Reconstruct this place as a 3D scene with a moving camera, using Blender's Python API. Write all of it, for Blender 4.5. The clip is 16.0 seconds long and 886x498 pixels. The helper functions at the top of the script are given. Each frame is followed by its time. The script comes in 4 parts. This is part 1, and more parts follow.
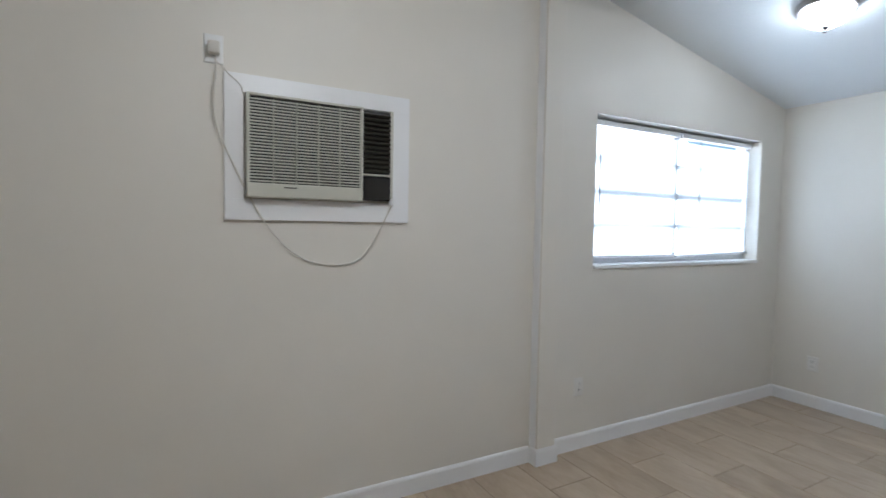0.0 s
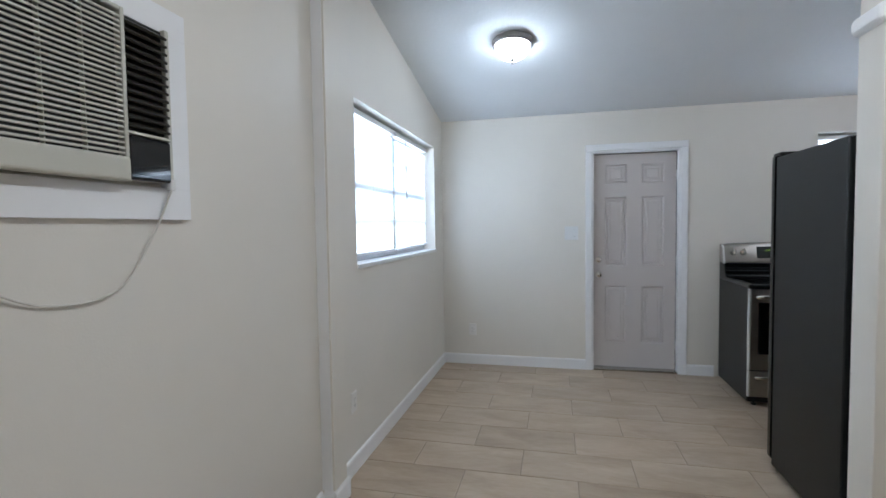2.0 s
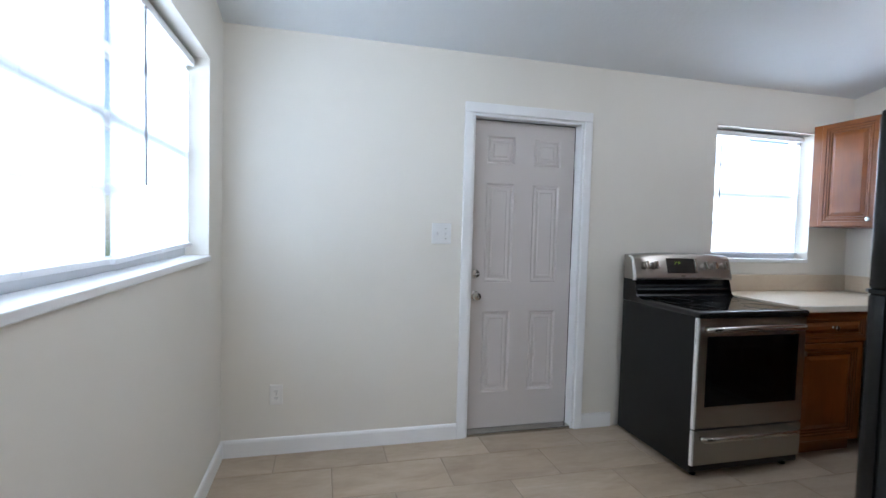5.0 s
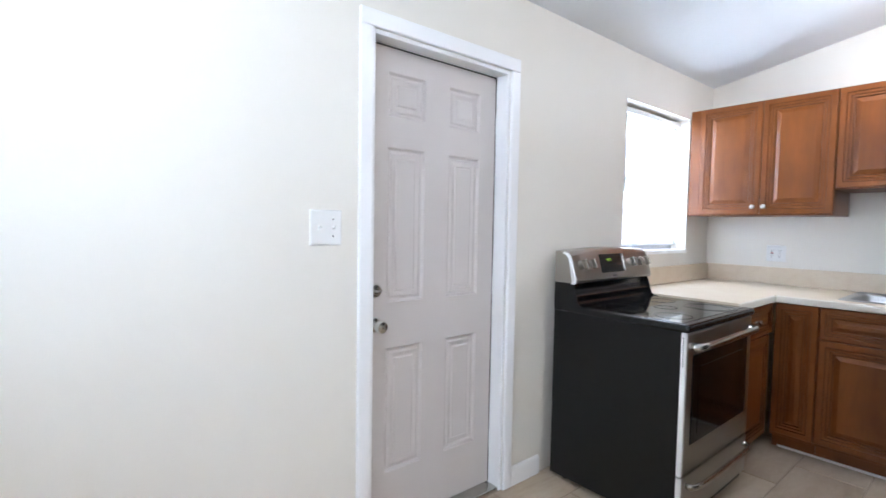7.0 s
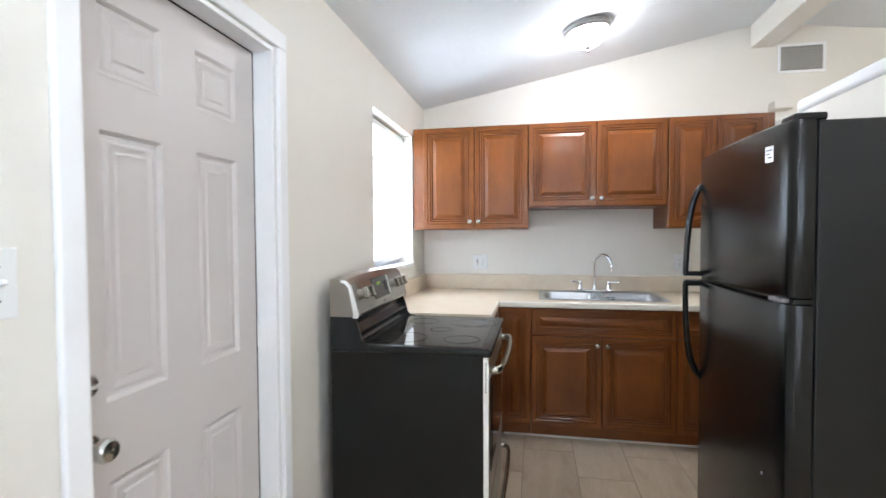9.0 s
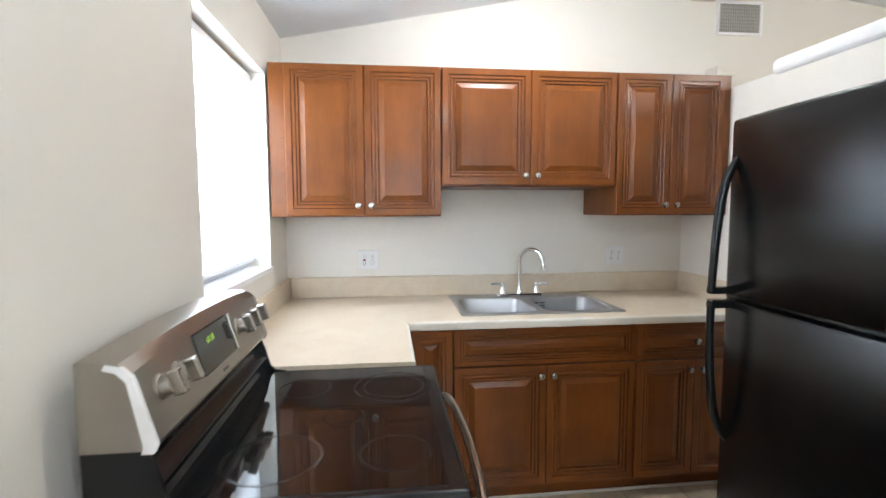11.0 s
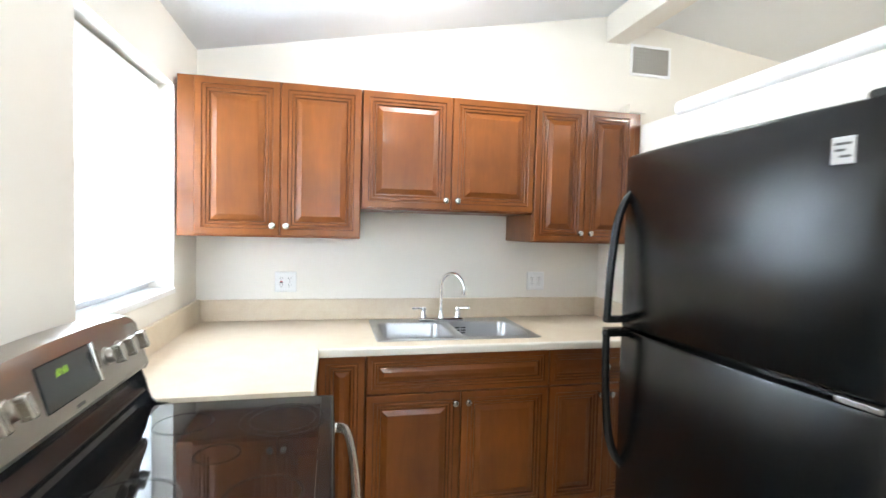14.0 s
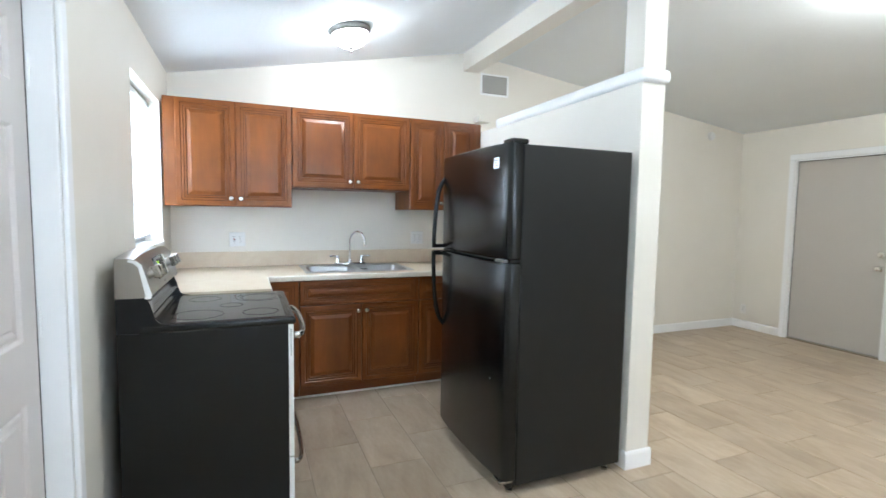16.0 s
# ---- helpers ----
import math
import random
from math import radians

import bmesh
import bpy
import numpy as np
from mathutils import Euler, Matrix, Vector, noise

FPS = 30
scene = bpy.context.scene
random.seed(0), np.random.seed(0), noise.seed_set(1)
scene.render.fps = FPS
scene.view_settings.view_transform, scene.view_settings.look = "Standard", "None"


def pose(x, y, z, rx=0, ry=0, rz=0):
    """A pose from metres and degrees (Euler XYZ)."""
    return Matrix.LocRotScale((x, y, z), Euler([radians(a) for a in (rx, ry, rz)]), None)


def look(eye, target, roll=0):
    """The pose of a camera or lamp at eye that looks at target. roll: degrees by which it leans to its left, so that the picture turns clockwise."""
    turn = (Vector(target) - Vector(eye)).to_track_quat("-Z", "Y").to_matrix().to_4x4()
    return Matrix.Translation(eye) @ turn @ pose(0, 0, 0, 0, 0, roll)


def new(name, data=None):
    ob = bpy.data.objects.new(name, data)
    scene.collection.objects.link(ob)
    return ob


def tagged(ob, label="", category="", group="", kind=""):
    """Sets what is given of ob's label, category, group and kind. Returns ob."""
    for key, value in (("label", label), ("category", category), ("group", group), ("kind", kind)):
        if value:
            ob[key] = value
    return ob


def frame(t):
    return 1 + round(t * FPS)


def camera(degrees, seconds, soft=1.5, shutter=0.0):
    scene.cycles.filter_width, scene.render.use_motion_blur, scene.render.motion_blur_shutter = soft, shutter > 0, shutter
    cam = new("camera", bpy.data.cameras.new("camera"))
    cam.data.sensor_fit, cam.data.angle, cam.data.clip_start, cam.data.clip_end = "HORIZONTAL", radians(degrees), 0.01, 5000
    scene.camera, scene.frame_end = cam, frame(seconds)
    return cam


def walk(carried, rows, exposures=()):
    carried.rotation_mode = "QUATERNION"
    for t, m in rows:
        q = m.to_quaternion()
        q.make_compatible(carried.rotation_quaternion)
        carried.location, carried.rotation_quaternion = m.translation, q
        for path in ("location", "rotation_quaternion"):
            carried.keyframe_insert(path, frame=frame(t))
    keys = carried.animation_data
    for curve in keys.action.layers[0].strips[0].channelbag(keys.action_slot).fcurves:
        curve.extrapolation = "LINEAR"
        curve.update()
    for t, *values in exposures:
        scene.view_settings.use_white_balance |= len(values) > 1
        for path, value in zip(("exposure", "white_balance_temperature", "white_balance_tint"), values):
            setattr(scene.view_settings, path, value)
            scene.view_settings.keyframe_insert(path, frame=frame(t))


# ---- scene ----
cam = camera(85.7, 16.0, shutter=0.3)
PATH = [
    (0, (0.63, 0.587, 1.39), (1.578, 2.345, 1.292), 1.0),
    (0.5, (0.471, 0.886, 1.353), (1.852, 2.331, 1.285), 0.2),
    (1, (0.401, 1.15, 1.368), (2.068, 2.252, 1.29), 0.3),
    (1.5, (0.362, 1.406, 1.368), (2.213, 2.159, 1.282), -0.3),
    (2, (0.351, 1.668, 1.369), (2.294, 2.131, 1.275), -0.8),
    (2.5, (0.456, 1.867, 1.37), (2.444, 2.07, 1.283), -0.6),
    (3, (0.71, 2.021, 1.364), (2.708, 2.013, 1.282), -0.4),
    (3.5, (1.029, 2.128, 1.348), (3.02, 1.953, 1.265), 0.5),
    (3.7, (1.168, 2.165, 1.368), (3.149, 1.921, 1.275), 0.9),
    (5.8, (2.804, 2.244, 1.302), (4.675, 1.542, 1.228), 1.0),
    (6, (2.957, 2.237, 1.322), (4.795, 1.452, 1.247), 0.9),
    (6.5, (3.195, 2.245, 1.29), (4.934, 1.261, 1.22), 1.2),
    (7, (3.42, 2.296, 1.307), (4.959, 1.022, 1.206), 1.0),
    (7.5, (3.637, 2.295, 1.317), (4.898, 0.746, 1.217), 0.5),
    (8, (3.807, 2.285, 1.342), (4.791, 0.546, 1.246), -0.1),
    (8.5, (3.974, 2.259, 1.367), (4.632, 0.371, 1.302), -0.3),
    (9, (4.086, 2.165, 1.373), (4.467, 0.203, 1.31), -0.3),
    (9.2, (4.121, 2.079, 1.35), (4.425, 0.103, 1.305), -0.4),
    (11.3, (4.419, 0.945, 1.446), (4.107, -1.023, 1.275), 0.3),
    (11.5, (4.403, 0.816, 1.437), (4.031, -1.144, 1.29), 0.6),
    (12, (4.388, 0.524, 1.404), (3.89, -1.409, 1.279), 0.7),
    (12.5, (4.36, 0.312, 1.403), (3.797, -1.604, 1.301), 0.1),
    (13, (4.323, 0.325, 1.408), (3.748, -1.588, 1.316), -0.2),
    (13.5, (4.276, 0.661, 1.437), (3.777, -1.273, 1.348), 0.3),
    (14, (4.271, 1.132, 1.458), (3.821, -0.815, 1.381), 1.4),
    (14.5, (4.285, 1.619, 1.435), (3.858, -0.332, 1.335), 1.7),
    (15, (4.311, 2.032, 1.385), (3.944, 0.07, 1.251), 2.3),
    (15.5, (4.403, 2.31, 1.376), (3.86, 0.39, 1.238), 1.5),
    (16, (4.451, 2.476, 1.385), (3.695, 0.63, 1.233), 0.9),
]
EXPOSURES = [(0, 0.15, 5830, 10), (1.5, 0.16, 5770, 10), (2.5, 0.19, 5750, 10), (3.5, 0.22, 5730, 10), (5.8, 0.70, 5850, 12), (6.5, 1.02, 5880, 13), (7, 1.2, 5930, 13), (7.5, 1.25, 6000, 12), (9, 1.25, 6280, 11), (11.5, 1.3, 6530, 10), (12.5, 1.52, 6640, 10), (13.5, 1.56, 6520, 9), (14, 1.78, 6420, 8), (14.5, 1.95, 6330, 7), (15, 2.15, 6150, 6), (15.5, 2.15, 6050, 6), (16, 1.35, 5980, 6)]
walk(cam, [(t, look(eye, target, roll)) for t, eye, target, roll in PATH], EXPOSURES)

# ---- world, sun, lamps outside the windows ----
world = bpy.data.worlds.new("sky")
scene.world = world
world.use_nodes = True
wn = world.node_tree.nodes
sky = wn.new("ShaderNodeTexSky")
sky.sky_type = "NISHITA"
sky.sun_disc = False
sky.sun_elevation = radians(52)
sky.sun_rotation = radians(200)
wn["Background"].inputs[1].default_value = 0.12
world.node_tree.links.new(sky.outputs[0], wn["Background"].inputs[0])

sun_data = bpy.data.lights.new("sun", "SUN")
sun_data.energy, sun_data.angle, sun_data.color = 3.0, radians(0.6), (1.0, 0.95, 0.88)
sun = new("sun", sun_data)
sun.matrix_world = look((0, 0, 12), (0 + 3.5, 0 + 5.5, 12 - 8.3))

NORTH_SKY, EAST_SKY, LAMP_DINING, LAMP_KITCHEN, LAMP_LIVING = 75.0, 60.0, 29.0, 35.0, 116.0


def window_light(name, m, w, h, power):
    d = bpy.data.lights.new(name, "AREA")
    d.shape, d.size, d.size_y, d.energy, d.color = "RECTANGLE", w, h, power, (0.83, 0.92, 1.0)
    ob = new(name, d)
    ob.matrix_world = m
    return ob


window_light("north_window_daylight", look((3.78, 3.65, 1.80), (3.78, 0, 1.65)), 2.4, 1.5, NORTH_SKY)
window_light("east_window_daylight", look((5.87, -0.89, 1.80), (0, -0.89, 1.65)), 1.5, 1.5, EAST_SKY)

# ---- materials ----


def shader(name, color, rough=0.5, metal=0.0, spec=0.5, coat=0.0):
    m = bpy.data.materials.new(name)
    m.use_nodes = True
    b = m.node_tree.nodes["Principled BSDF"]
    b.inputs["Base Color"].default_value = (*color, 1)
    b.inputs["Roughness"].default_value = rough
    b.inputs["Metallic"].default_value = metal
    b.inputs["Specular IOR Level"].default_value = spec
    b.inputs["Coat Weight"].default_value = coat
    b.inputs["Coat Roughness"].default_value = 0.12
    return m, m.node_tree.nodes, m.node_tree.links, b


def coords(nodes, links, scale=(1, 1, 1), rnd=0.0):
    tc = nodes.new("ShaderNodeTexCoord")
    mp = nodes.new("ShaderNodeMapping")
    mp.inputs["Scale"].default_value = scale
    links.new(tc.outputs["Object"], mp.inputs[0])
    if rnd:
        oi = nodes.new("ShaderNodeObjectInfo")
        mul = nodes.new("ShaderNodeMath")
        mul.operation = "MULTIPLY"
        mul.inputs[1].default_value = rnd
        links.new(oi.outputs["Random"], mul.inputs[0])
        comb = nodes.new("ShaderNodeCombineXYZ")
        for i in range(3):
            links.new(mul.outputs[0], comb.inputs[i])
        links.new(comb.outputs[0], mp.inputs["Location"])
    return mp.outputs[0]


def noise_tex(nodes, links, vec, scale, detail=4.0, rough=0.55, dist=0.0):
    n = nodes.new("ShaderNodeTexNoise")
    n.inputs["Scale"].default_value = scale
    n.inputs["Detail"].default_value = detail
    n.inputs["Roughness"].default_value = rough
    n.inputs["Distortion"].default_value = dist
    links.new(vec, n.inputs["Vector"])
    return n.outputs["Fac"]


def ramp(nodes, links, fac, stops):
    r = nodes.new("ShaderNodeValToRGB")
    e = r.color_ramp.elements
    while len(e) < len(stops):
        e.new(0.5)
    for el, (p, c) in zip(e, stops):
        el.position, el.color = p, (*c, 1)
    links.new(fac, r.inputs[0])
    return r.outputs[0]


def mixed(nodes, links, a, b, fac, mode="MIX"):
    m = nodes.new("ShaderNodeMix")
    m.data_type, m.blend_type = "RGBA", mode
    for sock, v in ((m.inputs["Factor"], fac), (m.inputs["A"], a), (m.inputs["B"], b)):
        if hasattr(v, "links"):
            links.new(v, sock)
        elif isinstance(v, tuple):
            sock.default_value = (*v, 1)
        else:
            sock.default_value = v
    return m.outputs["Result"]


def bump(nodes, links, b, height, strength, dist=0.002):
    bn = nodes.new("ShaderNodeBump")
    bn.inputs["Strength"].default_value = strength
    bn.inputs["Distance"].default_value = dist
    links.new(height, bn.inputs["Height"])
    links.new(bn.outputs[0], b.inputs["Normal"])


def paint(name, color, rough, spread=0.04, grain=140, strength=0.25, big=1.3, spec=0.4):
    m, n, l, b = shader(name, color, rough, spec=spec)
    v = coords(n, l)
    lo = tuple(c * (1 - spread) for c in color)
    hi = tuple(min(1, c * (1 + spread)) for c in color)
    l.new(ramp(n, l, noise_tex(n, l, v, big, 5), [(0.3, lo), (0.7, hi)]), b.inputs["Base Color"])
    bump(n, l, b, noise_tex(n, l, v, grain, 3), strength)
    return m


def metal(name, color, rough, stretch=(1, 1, 1), strength=0.05, scale=300):
    m, n, l, b = shader(name, color, rough, metal=1.0)
    v = coords(n, l, stretch)
    f = noise_tex(n, l, v, scale, 2)
    r = n.new("ShaderNodeMapRange")
    r.inputs["To Min"].default_value, r.inputs["To Max"].default_value = rough * 0.8, rough * 1.3
    l.new(f, r.inputs[0])
    l.new(r.outputs[0], b.inputs["Roughness"])
    bump(n, l, b, f, strength, 0.0005)
    return m


def wood(name, dark, light, stretch, rnd=7.0):
    m, n, l, b = shader(name, light, 0.36, spec=0.3, coat=0.16)
    v = coords(n, l, stretch, rnd)
    grain = noise_tex(n, l, v, 9, 8, 0.62, 0.6)
    fine = noise_tex(n, l, v, 60, 4)
    cloud = noise_tex(n, l, coords(n, l, (1, 1, 1), rnd), 3.0, 3)
    mid = tuple((p + q) / 2 for p, q in zip(dark, light))
    c = ramp(n, l, grain, [(0.15, dark), (0.5, mid), (0.85, light)])
    c = mixed(n, l, c, ramp(n, l, fine, [(0.35, dark), (0.65, light)]), 0.15)
    c = mixed(n, l, c, ramp(n, l, cloud, [(0.3, (0.72, 0.66, 0.62)), (0.7, (1.25, 1.2, 1.15))]), 0.8, "MULTIPLY")
    l.new(c, b.inputs["Base Color"])
    bump(n, l, b, fine, 0.05, 0.0006)
    return m


def tile_material():
    m, n, l, b = shader("floor_tile", (0.5, 0.42, 0.34), 0.34, spec=0.45)
    v = coords(n, l, (1, 0.30, 1), 23.0)
    streak = noise_tex(n, l, v, 7.0, 6, 0.55, 0.8)
    fine = noise_tex(n, l, v, 55, 5)
    cloud = noise_tex(n, l, coords(n, l, (1, 0.5, 1), 11.0), 3.2, 4)
    c = ramp(n, l, streak, [(0.25, (0.36, 0.268, 0.182)), (0.46, (0.47, 0.372, 0.268)), (0.62, (0.535, 0.438, 0.332)), (0.8, (0.60, 0.515, 0.41))])
    c = mixed(n, l, c, ramp(n, l, fine, [(0.3, (0.35, 0.27, 0.20)), (0.7, (0.54, 0.46, 0.38))]), 0.22)
    c = mixed(n, l, c, ramp(n, l, cloud, [(0.3, (0.88, 0.86, 0.84)), (0.7, (1.06, 1.06, 1.06))]), 1.0, "MULTIPLY")
    oi = n.new("ShaderNodeObjectInfo")
    c = mixed(n, l, c, ramp(n, l, oi.outputs["Random"], [(0.0, (0.90, 0.89, 0.87)), (1.0, (1.06, 1.06, 1.05))]), 1.0, "MULTIPLY")
    l.new(c, b.inputs["Base Color"])
    bump(n, l, b, streak, 0.08, 0.001)
    return m


def laminate():
    m, n, l, b = shader("counter_laminate", (0.66, 0.54, 0.42), 0.38)
    v = coords(n, l)
    c = ramp(n, l, noise_tex(n, l, v, 5, 8, 0.65, 0.8), [(0.3, (0.635, 0.505, 0.368)), (0.5, (0.685, 0.568, 0.428)), (0.72, (0.73, 0.628, 0.492))])
    c = mixed(n, l, c, ramp(n, l, noise_tex(n, l, v, 130, 3), [(0.35, (0.60, 0.485, 0.36)), (0.65, (0.72, 0.63, 0.50))]), 0.25)
    l.new(c, b.inputs["Base Color"])
    return m


def blind_material():
    m, n, l, b = shader("blind_vinyl", (0.86, 0.87, 0.88), 0.45)
    tr = n.new("ShaderNodeBsdfTranslucent")
    tr.inputs[0].default_value = (0.86, 0.9, 0.95, 1)
    mx = n.new("ShaderNodeMixShader")
    mx.inputs[0].default_value = 0.6
    out = n["Material Output"]
    l.new(b.outputs[0], mx.inputs[1])
    l.new(tr.outputs[0], mx.inputs[2])
    l.new(mx.outputs[0], out.inputs[0])
    return m


def glass_material():
    m, n, l, b = shader("window_glass", (1, 1, 1), 0.02)
    b.inputs["Transmission Weight"].default_value = 1.0
    b.inputs["IOR"].default_value = 1.1
    return m


def glow(name, color, strength):
    m, n, l, b = shader(name, color, 0.35)
    b.inputs["Emission Color"].default_value = (*color, 1)
    b.inputs["Emission Strength"].default_value = strength
    return m


M_WALL = paint("cream_wall_paint", (0.785, 0.750, 0.684), 0.45, 0.025, 160, 0.22)
M_CEIL = paint("ceiling_white_texture", (0.82, 0.85, 0.87), 0.7, 0.02, 38, 1.0)
M_TRIM = paint("white_trim_paint", (0.88, 0.88, 0.885), 0.32, 0.02, 90, 0.06)
M_DOOR = paint("pinkish_grey_door_paint", (0.60, 0.555, 0.535), 0.4, 0.02, 220, 0.1)
M_DOOR_W = paint("warm_grey_door_paint", (0.52, 0.49, 0.455), 0.45, 0.02, 220, 0.1)
M_TILE = tile_material()
M_GROUT = paint("grout", (0.32, 0.262, 0.20), 0.9, 0.1, 300, 0.4)
M_WOOD_V = wood("cherry_wood_upright", (0.130, 0.0372, 0.0066), (0.224, 0.0695, 0.0114), (1, 1, 0.15))
M_WOOD_H = wood("cherry_wood_level", (0.130, 0.0372, 0.0066), (0.224, 0.0695, 0.0114), (0.15, 1, 1))
M_GLAZE = wood("cherry_wood_dark_glaze", (0.060, 0.016, 0.0035), (0.105, 0.030, 0.006), (1, 1, 0.5))
M_WOOD_IN = paint("cabinet_underside", (0.42, 0.36, 0.29), 0.6)
M_LAM = laminate()
M_LAM_EDGE = paint("counter_edge", (0.74, 0.69, 0.61), 0.35, 0.03, 120, 0.05)
M_STEEL = metal("brushed_steel", (0.37, 0.345, 0.31), 0.30, (1, 0.02, 1))
M_SINK = metal("sink_steel", (0.46, 0.46, 0.465), 0.33, (0.03, 1, 1))
M_CHROME = metal("chrome", (0.82, 0.83, 0.85), 0.10, strength=0.0)
M_NICKEL = metal("satin_nickel", (0.52, 0.51, 0.475), 0.24)
M_LOCKSET = metal("bright_satin_nickel", (0.74, 0.725, 0.69), 0.20)
M_PEWTER = metal("dark_pewter", (0.30, 0.29, 0.29), 0.38)
M_BLACK = paint("black_enamel", (0.008, 0.009, 0.010), 0.22, 0.1, 200, 0.03, spec=0.4)
M_BLACK_SIDE = paint("black_side_panel", (0.0055, 0.006, 0.0065), 0.36, 0.1, 300, 0.1, spec=0.36)
M_FRIDGE = paint("black_textured_fridge", (0.0055, 0.0062, 0.007), 0.42, 0.1, 900, 0.35, spec=0.37)
M_FRIDGE_DOOR = paint("black_glossy_fridge", (0.005, 0.0055, 0.006), 0.19, 0.1, 700, 0.12, spec=0.42)
M_GLASSTOP = shader("black_ceramic_glass", (0.008, 0.008, 0.009), 0.05)[0]
M_OVENGLASS = shader("dark_oven_glass", (0.004, 0.004, 0.004), 0.08, spec=0.18)[0]
M_RUBBER = shader("black_rubber", (0.012, 0.012, 0.012), 0.7)[0]
M_RING = shader("burner_ring_print", (0.030, 0.029, 0.028), 0.16)[0]
M_BLIND = blind_material()
M_GLASS = glass_material()
M_RAIL = paint("blind_rail_enamel", (0.86, 0.87, 0.89), 0.35, 0.02, 80, 0.03)
# Grey paints in how dark a pale wand looks against bright blinds.
M_WAND = shader("backlit_wand_grey", (0.20, 0.21, 0.23), 0.3)[0]
M_ALU = metal("window_aluminium", (0.62, 0.63, 0.65), 0.4)
M_PLASTIC = paint("white_plastic", (0.80, 0.80, 0.79), 0.3, 0.01, 60, 0.02)
# White wire made grey: the shade on it is put into the colour.
M_WIRE = shader("shaded_white_wire", (0.45, 0.44, 0.42), 0.35)[0]
M_IVORY = paint("ivory_plastic", (0.82, 0.80, 0.765), 0.35, 0.01, 60, 0.02)
M_SLOT = shader("dark_slot", (0.02, 0.02, 0.02), 0.6)[0]
M_RED = shader("red_button", (0.5, 0.03, 0.02), 0.4)[0]
M_AC = paint("aged_cream_plastic", (0.56, 0.55, 0.48), 0.42, 0.04, 200, 0.08)
M_AC_DARK = paint("dark_brown_plastic", (0.022, 0.0205, 0.013), 0.4, 0.1, 200, 0.08)
M_CORD = shader("cream_cord", (0.66, 0.63, 0.57), 0.5)[0]
M_LED = glow("green_clock_digits", (0.50, 0.9, 0.05), 0.11)
M_DISPLAY = shader("display_glass", (0.02, 0.022, 0.022), 0.1)[0]
M_LAMPGLASS = glow("frosted_lamp_glass", (0.90, 0.965, 1.0), LAMP_DINING)
M_LAMPGLASS_KITCHEN = glow("frosted_lamp_glass_kitchen", (0.95, 0.975, 1.0), LAMP_KITCHEN)
M_LAMPGLASS_LIVING = glow("frosted_lamp_glass_bright", (1.0, 0.975, 0.92), LAMP_LIVING)
M_VENT = paint("vent_metal", (0.46, 0.445, 0.41), 0.4, 0.03)
M_VENT_BACK = shader("vent_shadow_box", (0.16, 0.15, 0.14), 0.8)[0]
M_BADGE = shader("grey_badge", (0.55, 0.55, 0.55), 0.3, 0.6)[0]
M_BADGE_DARK = shader("dark_badge", (0.08, 0.08, 0.08), 0.3)[0]
M_CAULK = paint("white_caulk", (0.72, 0.70, 0.66), 0.6)

# ---- mesh helpers ----


def part(name, bm, material, parent=None, label="", m=None):
    me = bpy.data.meshes.new(name)
    bmesh.ops.recalc_face_normals(bm, faces=bm.faces[:])
    bm.to_mesh(me)
    bm.free()
    for mat in material if isinstance(material, (list, tuple)) else [material]:
        me.materials.append(mat)
    ob = new(name, me)
    if m is not None:
        ob.matrix_basis = m
    if parent is not None:
        ob.parent = parent
    if label:
        tagged(ob, label)
    return ob


def smooth_part(name, bm, material, parent=None, label="", m=None, angle=35):
    for f in bm.faces:
        f.smooth = True
    bm.edges.ensure_lookup_table()
    bmesh.ops.recalc_face_normals(bm, faces=bm.faces[:])
    for e in bm.edges:
        if len(e.link_faces) == 2 and e.calc_face_angle(0) > radians(angle):
            e.smooth = False
    return part(name, bm, material, parent, label, m)


def box(x0, y0, z0, x1, y1, z1, bevel=0.0, seg=2, bm=None):
    own = bmesh.new()
    bmesh.ops.create_cube(own, size=1.0)
    for v in own.verts:
        v.co = Vector((x0 + (v.co.x + 0.5) * (x1 - x0), y0 + (v.co.y + 0.5) * (y1 - y0), z0 + (v.co.z + 0.5) * (z1 - z0)))
    if bevel:
        bmesh.ops.bevel(own, geom=own.edges[:], offset=bevel, segments=seg, affect="EDGES", profile=0.5)
    if bm is None:
        return own
    return join(bm, own)


def join(bm, other, m=None, mat=0):
    idx = {}
    for v in other.verts:
        idx[v] = bm.verts.new(m @ v.co if m is not None else v.co)
    for f in other.faces:
        try:
            nf = bm.faces.new([idx[v] for v in f.verts])
            nf.material_index, nf.smooth = f.material_index or mat, f.smooth
        except ValueError:
            pass
    other.free()
    return bm


def lathe(profile, n=28, m=None):
    bm = bmesh.new()
    rings = []
    for r, z in profile:
        if r < 1e-5:
            rings.append([bm.verts.new((0, 0, z))])
        else:
            rings.append([bm.verts.new((r * math.cos(2 * math.pi * i / n), r * math.sin(2 * math.pi * i / n), z)) for i in range(n)])
    for a, b in zip(rings, rings[1:]):
        for i in range(n):
            j = (i + 1) % n
            if len(a) == 1 and len(b) == 1:
                continue
            if len(a) == 1:
                bm.faces.new((a[0], b[i], b[j]))
            elif len(b) == 1:
                bm.faces.new((a[i], a[j], b[0]))
            else:
                bm.faces.new((a[i], a[j], b[j], b[i]))
    if m is not None:
        bm.transform(m)
    return bm


